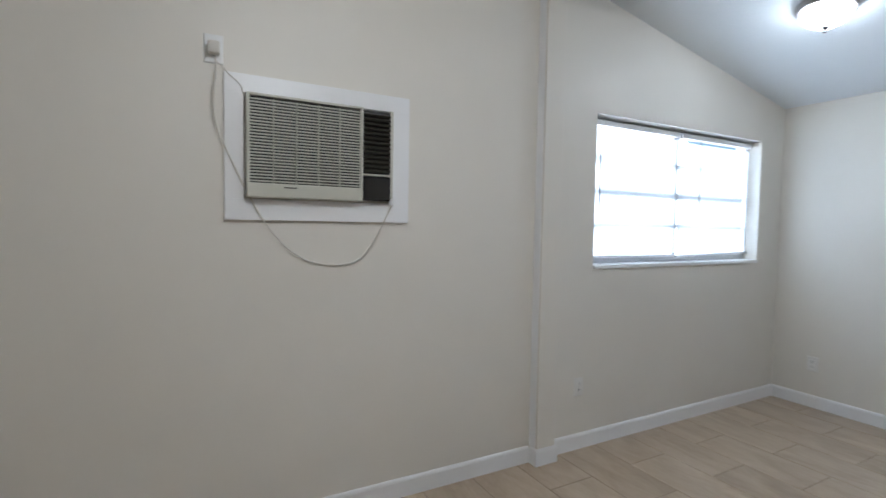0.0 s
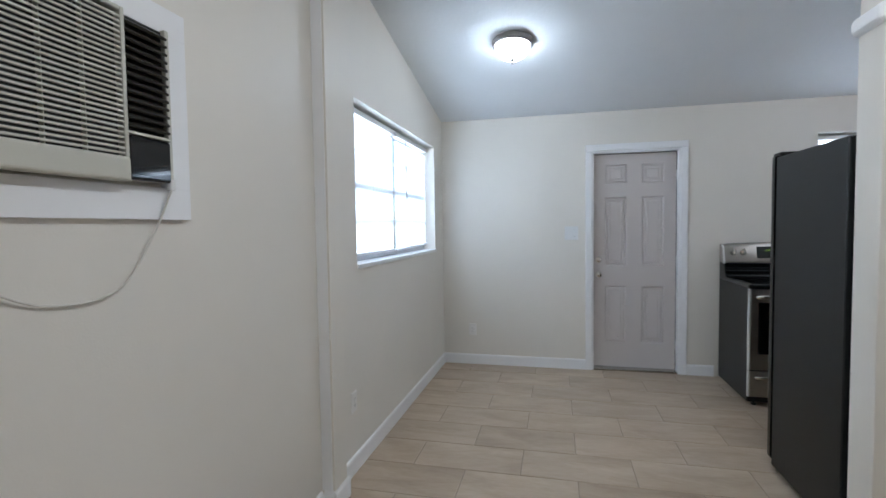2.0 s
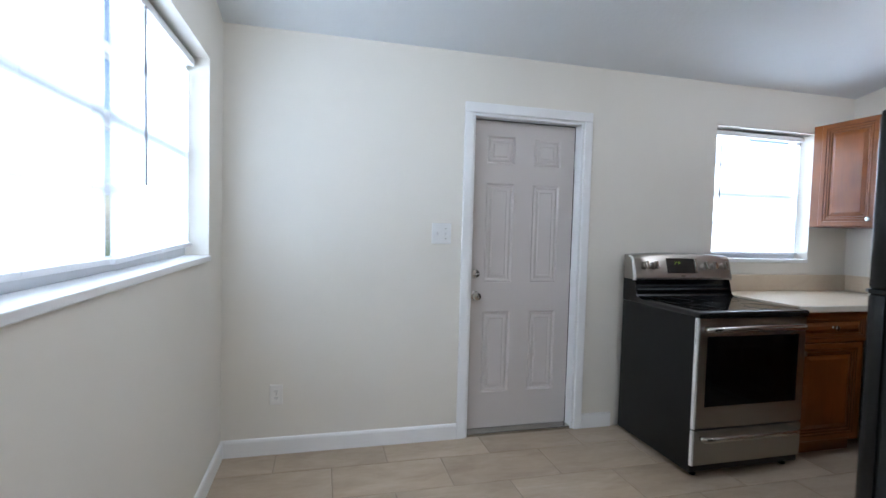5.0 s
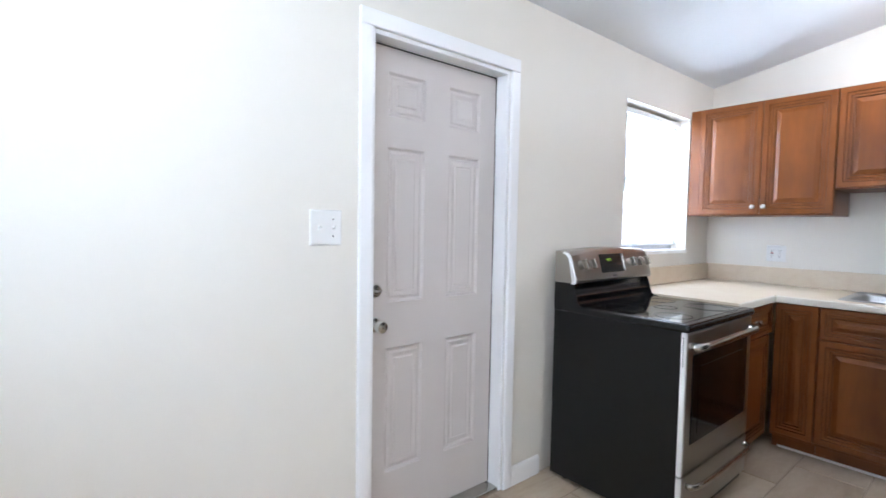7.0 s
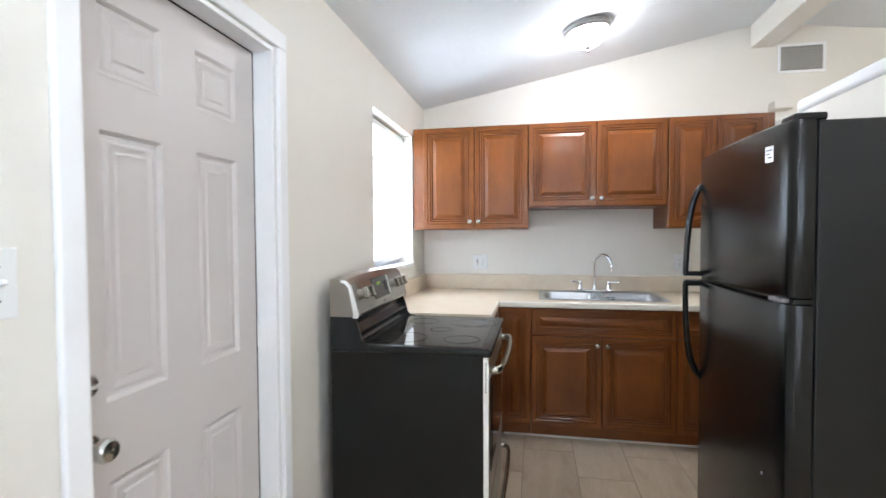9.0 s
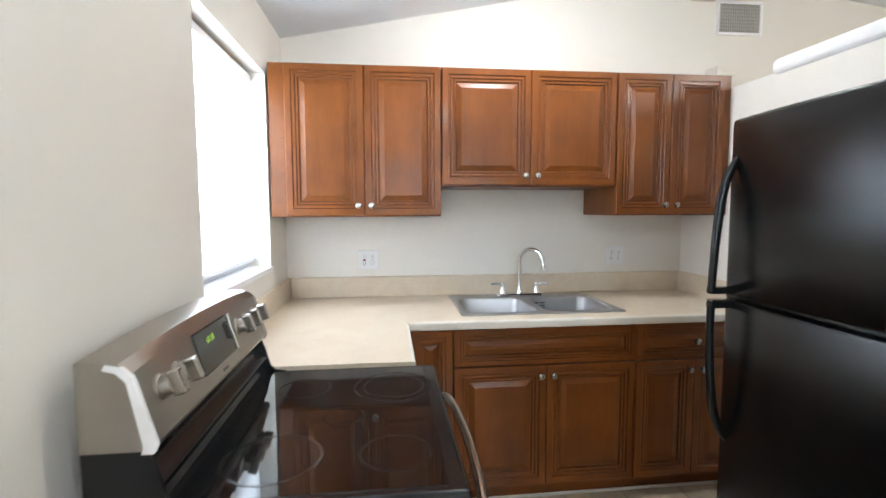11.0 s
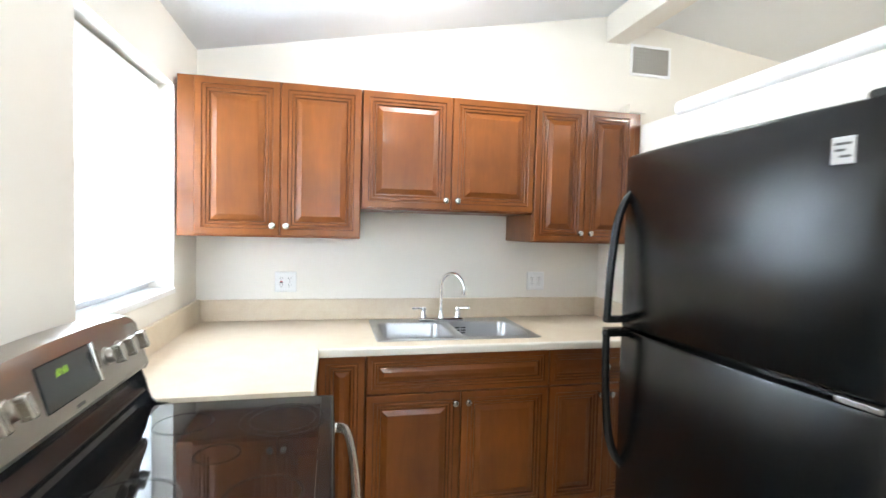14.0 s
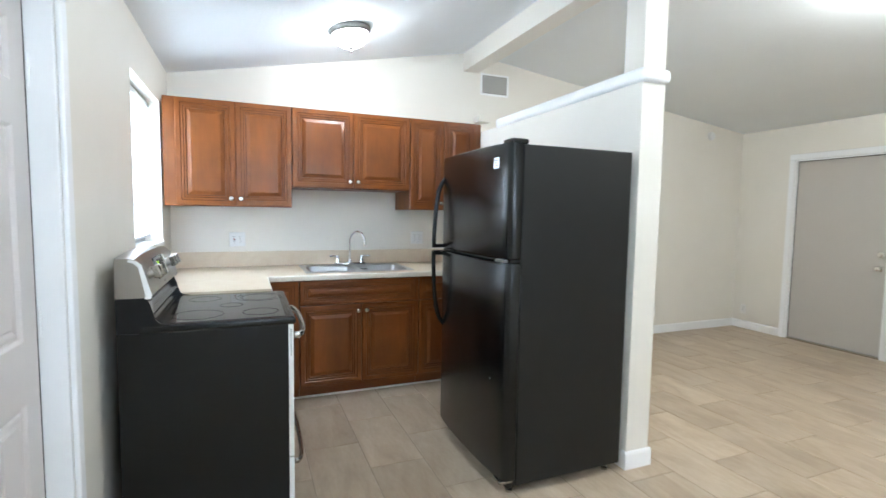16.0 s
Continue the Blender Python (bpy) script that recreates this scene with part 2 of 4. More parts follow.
def tube(points, radius, n=10, flat=1.0, up=(0, 0, 1)):
    """A closed tube along points; radius a number or one per point; flat squeezes it along the second axis."""
    bm = bmesh.new()
    pts = [Vector(p) for p in points]
    rad = radius if isinstance(radius, (list, tuple)) else [radius] * len(pts)
    rings = []
    ref = Vector(up)
    for i, p in enumerate(pts):
        d = (pts[min(i + 1, len(pts) - 1)] - pts[max(i - 1, 0)]).normalized()
        s = d.cross(ref)
        if s.length < 1e-3:
            s = d.cross(Vector((1, 0, 0)))
        s.normalize()
        u = s.cross(d).normalized()
        rings.append([bm.verts.new(p + rad[i] * (math.cos(2 * math.pi * k / n) * s + flat * math.sin(2 * math.pi * k / n) * u)) for k in range(n)])
    for a, b in zip(rings, rings[1:]):
        for k in range(n):
            j = (k + 1) % n
            bm.faces.new((a[k], a[j], b[j], b[k]))
    bm.faces.new(rings[0])
    bm.faces.new(list(reversed(rings[-1])))
    return bm


def curve_points(pts, steps=6):
    """Catmull-Rom through pts."""
    p = [Vector(q) for q in pts]
    p = [2 * p[0] - p[1]] + p + [2 * p[-1] - p[-2]]
    out = []
    for i in range(1, len(p) - 2):
        for s in range(steps):
            t = s / steps
            out.append(0.5 * (2 * p[i] + (p[i + 1] - p[i - 1]) * t + (2 * p[i - 1] - 5 * p[i] + 4 * p[i + 1] - p[i + 2]) * t * t
                              + (3 * p[i] - p[i - 1] - 3 * p[i + 1] + p[i + 2]) * t ** 3))
    out.append(p[-2])
    return out


def rounded(cx, cy, w, d, r, z, n=5):
    out = []
    for qx, qy, a0 in ((1, 1, 0), (-1, 1, 90), (-1, -1, 180), (1, -1, 270)):
        for k in range(n + 1):
            a = radians(a0 + 90 * k / n)
            out.append(Vector((cx + qx * (w / 2 - r) + r * math.cos(a), cy + qy * (d / 2 - r) + r * math.sin(a), z)))
    return out


def rings_mesh(bm, w, h, rings, x0=0.0, z0=0.0, glaze=()):
    """Concentric rectangles in the xz plane, each (inset, y); faces between them, the last one filled. Front is -y."""
    prev = None
    for i, (d, y) in enumerate(rings):
        vs = [bm.verts.new((x0 + a, y, z0 + b)) for a, b in ((d, d), (w - d, d), (w - d, h - d), (d, h - d))]
        if prev:
            for k in range(4):
                j = (k + 1) % 4
                f = bm.faces.new((prev[k], prev[j], vs[j], vs[k]))
                if i in glaze:
                    f.material_index = 1
        prev = vs
    bm.faces.new(prev)
    return bm


def empty(name, m=None):
    ob = new(name)
    if m is not None:
        ob.matrix_basis = m
    return ob


# ---- the shell ----
WEST, EAST, SOUTH, NORTH, AC_WALL, RIDGE = -1.3, 5.0, -1.72, 2.775, 2.778, 2.50
Z_EAST, Z_WEST, Z_RIDGE, T = 2.40, 2.42, 2.885, 0.2


def z_ceiling(x):
    if x >= RIDGE:
        return Z_RIDGE + (Z_EAST - Z_RIDGE) * (x - RIDGE) / (EAST - RIDGE)
    return Z_RIDGE + (Z_WEST - Z_RIDGE) * (RIDGE - x) / (RIDGE - WEST)


def wall(name, axis, a0, a1, face, back, openings, top, label):
    """A wall with thickness from face to back, along axis 'x' or 'y' from a0 to a1, with openings (a, b, z0, z1)."""
    bm = bmesh.new()
    cuts = sorted({a0, a1, *[o[0] for o in openings], *[o[1] for o in openings], *([RIDGE] if axis == "x" and a0 < RIDGE < a1 else [])})
    zs = sorted({0.0, *[o[2] for o in openings], *[o[3] for o in openings]})
    solid = {}
    for i, (p, q) in enumerate(zip(cuts, cuts[1:])):
        for k, z in enumerate(zs):
            z1 = zs[k + 1] if k + 1 < len(zs) else None
            mid = (p + q) / 2
            solid[i, k] = not any(o[0] < mid < o[1] and o[2] <= z and z1 is not None and z1 <= o[3] for o in openings)

    def vert(i, k, s):
        a = cuts[i]
        z = zs[k] if k < len(zs) else top(a)
        c = face if s == 0 else back
        return Vector((a, c, z)) if axis == "x" else Vector((c, a, z))

    cache = {}

    def v(i, k, s):
        if (i, k, s) not in cache:
            cache[i, k, s] = bm.verts.new(vert(i, k, s))
        return cache[i, k, s]

    for (i, k), yes in solid.items():
        if not yes:
            continue
        for s in (0, 1):
            bm.faces.new((v(i, k, s), v(i + 1, k, s), v(i + 1, k + 1, s), v(i, k + 1, s)))
        for di, dk, e in ((-1, 0, ((i, k), (i, k + 1))), (1, 0, ((i + 1, k), (i + 1, k + 1))), (0, -1, ((i, k), (i + 1, k))), (0, 1, ((i, k + 1), (i + 1, k + 1)))):
            if not solid.get((i + di, k + dk), False):
                (p, q) = e
                bm.faces.new((v(*p, 0), v(*q, 0), v(*q, 1), v(*p, 1)))
    return tagged(part(name, bm, M_WALL), label, "wall", kind="structure")


NWIN = (2.882, 4.686, 1.156, 2.104)
EWIN = (-1.340, -0.460, 1.156, 2.106)
DOOR = (0.588, 1.350, 0.0, 2.04)
WDOOR = (-1.075, -0.155, 0.0, 2.04)
AC_HOLE = (0.855, 1.503, 1.50, 1.925)

wall("wall_north", "x", 2.552, EAST, NORTH, NORTH + T, [NWIN], z_ceiling, "cream painted plaster wall with a wide window")
wall("wall_north_living", "x", WEST - T, 2.552, AC_WALL, AC_WALL + T, [AC_HOLE], z_ceiling, "cream painted plaster wall with an air conditioner in it")
wall("wall_east", "y", SOUTH - T, NORTH + T, EAST, EAST + T, [DOOR, EWIN], lambda a: Z_EAST, "cream painted wall with a door and a window")
wall("wall_south", "x", WEST - T, EAST, SOUTH, SOUTH - T, [], z_ceiling, "cream painted gable wall behind the kitchen counter")
wall("wall_west", "y", SOUTH, AC_WALL, WEST, WEST - T, [WDOOR], lambda a: Z_WEST, "cream painted living room wall with a door")

bm = bmesh.new()
prof = [(WEST - T, z_ceiling(WEST) - 0.02), (RIDGE, Z_RIDGE), (EAST + T, Z_EAST - 0.195 * T)]
vs = [[bm.verts.new((x, y, z + dz)) for x, z in prof] for y in (SOUTH - T, NORTH + T + 0.05) for dz in (0, 0.12)]
for i in range(2):
    bm.faces.new((vs[0][i], vs[0][i + 1], vs[2][i + 1], vs[2][i]))
    bm.faces.new((vs[1][i], vs[1][i + 1], vs[3][i + 1], vs[3][i]))
    bm.faces.new((vs[0][i], vs[0][i + 1], vs[1][i + 1], vs[1][i]))
    bm.faces.new((vs[2][i], vs[2][i + 1], vs[3][i + 1], vs[3][i]))
for i in (0, 2):
    bm.faces.new((vs[0][i], vs[1][i], vs[3][i], vs[2][i]))
tagged(part("ceiling", bm, M_CEIL), "white knockdown-textured vaulted ceiling", "ceiling", kind="structure")

floor = part("floor", box(WEST - T, SOUTH - T, -0.12, EAST + T, NORTH + T, -0.0025), M_GROUT)
tagged(floor, "beige wood-look porcelain tile floor with thin grout", "floor", kind="structure")
tagged(part("ground", box(-40, -40, -0.3, 40, 40, -0.14), paint("lawn", (0.10, 0.13, 0.05), 0.9, 0.2)), "green lawn round the house", "ground", kind="structure")

# ridge beam, partition with its cap and post, pilaster
tagged(part("beam", box(2.40, SOUTH, 2.71, 2.553, AC_WALL, 2.90, 0.004), M_WALL), "cream painted ridge beam under the ceiling", "beam", kind="structure")
PX0, PX1, PY1 = 2.400, 2.556, 0.530
tagged(part("partition_wall", box(PX0, SOUTH, 0, PX1, PY1, 2.09, 0.003), M_WALL), "cream half-height partition wall beside the fridge", "wall", kind="structure")
tagged(part("partition_cap", box(PX0 - 0.022, -1.03, 2.075, PX1 + 0.022, PY1 + 0.025, 2.15, 0.028, 4), M_TRIM), "white painted wooden cap on the partition", "trim", kind="structure")
tagged(part("wall_block", box(2.312, SOUTH, 2.243, 2.434, SOUTH + 0.11, 2.30, 0.003), M_WALL), "small cream painted block on the wall over the partition", "trim", kind="structure")
tagged(part("post", box(PX0 + 0.002, PY1 - 0.14, 2.15, PX1 - 0.002, PY1 - 0.002, 2.71, 0.003), M_WALL), "cream painted post from partition to beam", "post", kind="structure")
tagged(part("pilaster", box(2.416, 2.712, 0, 2.553, AC_WALL + 0.05, 2.80, 0.004), M_WALL), "cream painted pilaster on the wall under the beam", "pilaster", kind="structure")


# Added strip: its white stands in for light on the pilaster's west side.
tagged(part("lit_side_strip", box(2.410, 2.722, 0.098, 2.4155, AC_WALL - 0.001, 2.72, 0.002), M_TRIM), "added white strip for the lit side of the pilaster", "trim", kind="structure")


def baseboard(x0, y0, x1, y1, nx, ny):
    """A baseboard from one point to the other; (nx, ny) points into the room."""
    h, d = 0.098, 0.013
    a, b, nrm = Vector((x0, y0, 0)), Vector((x1, y1, 0)), Vector((nx, ny, 0))
    bm = bmesh.new()
    sec = [(0, 0), (d, 0), (d, h - 0.016), (d * 0.75, h - 0.006), (d * 0.35, h), (0, h)]
    rows = [[bm.verts.new(p + nrm * o + Vector((0, 0, z))) for o, z in sec] for p in (a, b)]
    for i in range(len(sec)):
        j = (i + 1) % len(sec)
        bm.faces.new((rows[0][i], rows[0][j], rows[1][j], rows[1][i]))
    bm.faces.new(rows[0])
    bm.faces.new(list(reversed(rows[1])))
    tagged(part("baseboard", bm, M_TRIM), "white painted wooden baseboard", "baseboard", group="baseboards", kind="structure")


baseboard(WEST, AC_WALL, 2.403, AC_WALL, 0, -1)
baseboard(2.403, 2.712, 2.566, 2.712, 0, -1)
baseboard(2.416, AC_WALL - 0.013, 2.416, 2.712, -1, 0)
baseboard(2.566, NORTH, EAST - 0.013, NORTH, 0, -1)
baseboard(EAST, NORTH, EAST, 1.39, -1, 0)
baseboard(EAST, 0.53, EAST, 0.31, -1, 0)
baseboard(WEST, SOUTH, PX0 - 0.013, SOUTH, 0, 1)
baseboard(WEST, SOUTH + 0.013, WEST, -1.14, 1, 0)
baseboard(WEST, -0.09, WEST, AC_WALL - 0.013, 1, 0)
baseboard(PX0, SOUTH + 0.013, PX0, PY1, -1, 0)
baseboard(PX0 - 0.013, PY1, PX1 + 0.013, PY1, 0, 1)
baseboard(PX1, -0.95, PX1, PY1, 1, 0)


# ---- windows and blinds ----


def window(name, w, z0, z1, mullions, m, label):
    """Awning window in an opening w wide: x along the wall, y outward from the room's wall face, z up."""
    win = tagged(empty(name, m), label, "window", kind="structure")
    h = z1 - z0
    part("window_sill", box(0.002, -0.012, z0 - 0.022, w - 0.002, 0.135, z0 + 0.004, 0.004), M_TRIM, win)
    yg = 0.125
    f = bmesh.new()
    for b in ((0.002, z0 + 0.004, w - 0.002, z0 + 0.045), (0.002, z1 - 0.04, w - 0.002, z1 - 0.002), (0.002, z0 + 0.045, 0.04, z1 - 0.04), (w - 0.04, z0 + 0.045, w - 0.002, z1 - 0.04)):
        box(b[0], yg - 0.02, b[1], b[2], yg + 0.03, b[3], 0.003, 1, f)
    for mx in mullions:
        box(mx - 0.035, yg - 0.02, z0 + 0.045, mx + 0.035, yg + 0.03, z1 - 0.04, 0.003, 1, f)
    part("window_frame", f, M_ALU, win)
    edges = [0.04, *mullions, w - 0.04]
    n = 4
    for e0, e1 in zip(edges, edges[1:]):
        for i in range(n):
            a, b = z0 + 0.045 + (h - 0.085) * i / n, z0 + 0.045 + (h - 0.085) * (i + 1) / n
            if i:
                part("window_rail", box(e0 + 0.036, yg - 0.015, a - (0.026 if i == 2 else 0.017), e1 - 0.036, yg + 0.02, a + (0.026 if i == 2 else 0.017), 0.003, 1), M_ALU, win)
            p = part("pane", box(e0 + 0.03, yg + 0.004, a + 0.015, e1 - 0.03, yg + 0.008, b - 0.015), M_GLASS, win)
            p.visible_shadow = False
    return win


def blind(w, z0, z1, m, tilt, label, sag=0.0, wand_x=0.08, wand_len=0.55):
    b = tagged(empty("window_blind", m), label, "blind", group="window blinds")
    part("headrail", box(0, -0.022, z1 - 0.040, w, 0.022, z1 - 0.006, 0.003), M_RAIL, b)
    rail = part("bottom_rail", box(0, -0.014, -0.008, w, 0.014, 0.010, 0.004), M_RAIL, b)
    rail.matrix_basis = pose(0, 0, z0 + 0.012, 0, -math.degrees(sag / w), 0)
    pitch = 0.0215
    n = int((z1 - 0.05 - z0 - 0.03) / pitch)
    sl = bmesh.new()
    rows = []
    for k in range(5):
        u = (k / 4 - 0.5) * 0.0226
        rows.append([sl.verts.new((x, u, 0.0011 - 0.0011 * (2 * k / 4 - 1) ** 2)) for x in (0.002, w - 0.002)])
    for p, q in zip(rows, rows[1:]):
        f = sl.faces.new((p[0], p[1], q[1], q[0]))
        f.smooth = True
    first = None
    for i in range(n):
        z = z0 + 0.035 + i * pitch
        mm = pose(0, 0, z + sag * 0.3 * (1 - i / n), tilt + random.uniform(-0.2, 0.2), 0, 0)
        if first is None:
            first = part("slat", sl, M_BLIND, b, m=mm)
        else:
            o = new("slat", first.data)
            o.parent = b
            o.matrix_basis = mm
    for x in (0.12, w / 2, w - 0.12):
        part("ladder_cord", tube([(x, -0.016, z0 + 0.01), (x, -0.016, z1 - 0.045)], 0.0009, 5), M_BLIND, b)
    part("tilt_wand", tube([(wand_x, -0.03, z1 - 0.05), (wand_x, -0.034, z1 - 0.05 - wand_len)], 0.0045, 6), M_WAND, b, "tilt wand coloured dark as if backlit")
    return b


NW_W = NWIN[1] - NWIN[0]
mN = pose(NWIN[0], NORTH, 0)
window("window_1", NW_W, NWIN[2], NWIN[3], [NW_W / 2], mN, "wide white-framed awning window behind lowered blinds")
blind(NW_W / 2 - 0.03, NWIN[2] + 0.035, NWIN[3] - 0.012, pose(NWIN[0] + 0.012, NORTH + 0.085, 0), -84, "white vinyl mini blind, lowered, slats half open", -0.006)
blind(NW_W / 2 - 0.03, NWIN[2] + 0.025, NWIN[3] - 0.012, pose(NWIN[0] + NW_W / 2 + 0.015, NORTH + 0.085, 0), -84, "white vinyl mini blind, lowered, hanging a little askew", 0.02, 0.2, 0.6)
EW_W = EWIN[1] - EWIN[0]
mE = pose(EAST, EWIN[1], 0, 0, 0, -90)
window("window_2", EW_W, EWIN[2], EWIN[3], [], mE, "white-framed awning window beside the wall cabinet")
blind(EW_W - 0.03, EWIN[2] + 0.03, EWIN[3] - 0.012, mE @ pose(0.015, 0.085, 0), -84, "white vinyl mini blind lowered in the kitchen window", 0.0, 0.08, 0.5)


# ---- doors ----


def door_set(name, y0, y1, top, m, material, panels, knob_side, label, recess):
    """A door in an opening y0..y1 of a wall; local x points out of the room, y along the wall."""
    d = tagged(empty(name, m), label, "door", kind="structure")
    w = y1 - y0
    # casing
    cw, ct = 0.056, 0.017
    for nm, b in (("casing", (-ct, y0 - cw, 0, 0.0, y0 + 0.002, top)), ("casing", (-ct, y1 - 0.002, 0, 0.0, y1 + cw, top)), ("casing", (-ct, y0 - cw, top, 0.0, y1 + cw, top + 0.062))):
        c = box(*b, 0.006, 3)
        part(nm, c, M_TRIM, d)
    for b in ((0.0, y0, 0, 0.19, y0 + 0.018, top), (0.0, y1 - 0.018, 0, 0.19, y1, top), (0.0, y0 + 0.018, top - 0.018, 0.19, y1 - 0.018, top)):
        part("jamb", box(*b, 0.002, 1), M_TRIM, d)
    part("threshold", box(0.005, y0 + 0.018, 0, 0.19, y1 - 0.018, 0.018, 0.005), M_NICKEL, d)
    # leaf
    l0, l1, zb, zt = y0 + 0.021, y1 - 0.021, 0.022, top - 0.022
    lw, lh = l1 - l0, zt - zb
    bm = bmesh.new()
    if panels:
        st, mid = 0.103 * lw / 0.72, 0.133 * lw / 0.72
        pw = (lw - 2 * st - mid) / 2
        xs = [0, st, st + pw, st + pw + mid, lw - st, lw]
        zs = [0, 0.236, 0.768, 0.958, 1.598, 1.723, 1.90, lh]
        cols, rows_ = (1, 3), (1, 3, 5)
        for i in range(5):
            for k in range(7):
                a, b, c, e = xs[i], xs[i + 1], zs[k], zs[k + 1]
                if i in cols and k in rows_:
                    rings_mesh(bm, b - a, e - c, [(0, 0), (0.005, 0.005), (0.009, 0.011), (0.017, 0.012), (0.022, 0.008), (0.028, 0.007), (0.042, 0.010), (0.046, 0.010), (0.051, 0.006)], a, c)
                else:
                    bm.faces.new([bm.verts.new((p, 0, q)) for p, q in ((a, c), (b, c), (b, e), (a, e))])
        bmesh.ops.remove_doubles(bm, verts=bm.verts[:], dist=1e-5)
    else:
        rings_mesh(bm, lw, lh, [(0, 0.003), (0.003, 0)], 0, 0)
    box(0, 0.0135, 0, lw, 0.042, lh, 0, 1, bm)
    leaf = part("leaf", bm, material, d, m=pose(recess, l1, zb, 0, 0, -90))
    # Black strips: the shade in the gaps beside and over the leaf, as colour.
    hs = l0 - 0.0028 if knob_side > 0 else l1 + 0.0002
    part("gap_shade_strip", box(recess - 0.001, hs if knob_side > 0 else hs - 0.003, zb, recess + 0.02, hs + (0.0056 if knob_side > 0 else 0.0026), zt), M_RUBBER, d)
    part("gap_shade_strip", box(recess - 0.001, l0, zt - 0.0015, recess + 0.02, l1, zt + 0.0036), M_RUBBER, d)
    # lockset on the side given
    ky = l1 - 0.045 if knob_side > 0 else l0 + 0.055
    out = pose(recess, ky, 0.897, 0, -90, 0)
    part("door_knob", lathe([(0, 0), (0.033, 0), (0.033, 0.006), (0.028, 0.011), (0.013, 0.014), (0.012, 0.032), (0.02, 0.038), (0.0275, 0.048), (0.0275, 0.062), (0.022, 0.070), (0.006, 0.073), (0, 0.072)], 24), M_LOCKSET, d, "satin nickel round knob", out)
    part("deadbolt", lathe([(0, 0), (0.031, 0), (0.031, 0.008), (0.024, 0.016), (0.010, 0.018), (0, 0.018)], 24), M_LOCKSET, d, "satin nickel deadbolt", pose(recess, ky, 1.036, 0, -90, 0))
    part("thumb_turn", box(-0.004, -0.017, 0.016, 0.004, 0.017, 0.032, 0.003), M_LOCKSET, d, m=pose(recess, ky, 1.036, 0, -90, 25))
    for hz in (0.25, 1.02, 1.80):
        hy = l0 - 0.004 if knob_side > 0 else l1 + 0.004
        part("hinge", tube([(recess - 0.006, hy, hz - 0.05), (recess - 0.006, hy, hz + 0.05)], 0.006, 8), M_TRIM, d)
    return d


door_set("door_1", DOOR[0], DOOR[1], DOOR[3], pose(EAST, 0, 0), M_DOOR, True, 1, "closed pinkish-grey six-panel door in white casing", 0.075)
door_set("door_2", -WDOOR[1], -WDOOR[0], WDOOR[3], pose(WEST, 0, 0, 0, 0, 180), M_DOOR_W, False, -1, "closed flat grey front door in white casing", 0.03)


# ---- ceiling lamps ----


def ceiling_lamp(x, y, label, bowl=M_LAMPGLASS):
    lamp = tagged(empty("ceiling_lamp", pose(x, y, z_ceiling(x))), label, "ceiling lamp", group="ceiling lamps")
    tilt = math.degrees(math.atan2(z_ceiling(x - 0.1) - z_ceiling(x + 0.1), 0.2))
    pan = lathe([(0, 0.004), (0.134, 0.004), (0.141, -0.004), (0.142, -0.014), (0.137, -0.020), (0.139, -0.027), (0.134, -0.036), (0.126, -0.041), (0.120, -0.038), (0, -0.036)], 40)
    smooth_part("pan", pan, M_PEWTER, lamp, "dark pewter pan", pose(0, 0, 0, 0, tilt * 0.7, 0), 50)
    dome = lathe([(0.113, -0.034), (0.116, -0.046), (0.114, -0.062), (0.105, -0.083), (0.088, -0.102), (0.062, -0.118), (0.034, -0.127), (0.014, -0.130), (0, -0.130)], 40)
    smooth_part("glass_bowl", dome, bowl, lamp, "lit frosted glass bowl", pose(0, 0, 0, 0, tilt * 0.6, 0), 60)
    smooth_part("finial", lathe([(0, -0.124), (0.020, -0.126), (0.022, -0.133), (0.012, -0.140), (0.007, -0.146), (0.010, -0.152), (0.008, -0.160), (0, -0.165)], 18), M_PEWTER, lamp, "dark pewter finial", pose(0, 0, 0.002, 0, tilt * 0.4, 0), 50)


ceiling_lamp(3.745, 1.962, "lit frosted bowl ceiling lamp over the dining corner")
ceiling_lamp(3.785, -0.905, "lit frosted bowl ceiling lamp over the kitchen", M_LAMPGLASS_KITCHEN)
ceiling_lamp(1.18, 1.0, "lit frosted bowl ceiling lamp in the living room", M_LAMPGLASS_LIVING)


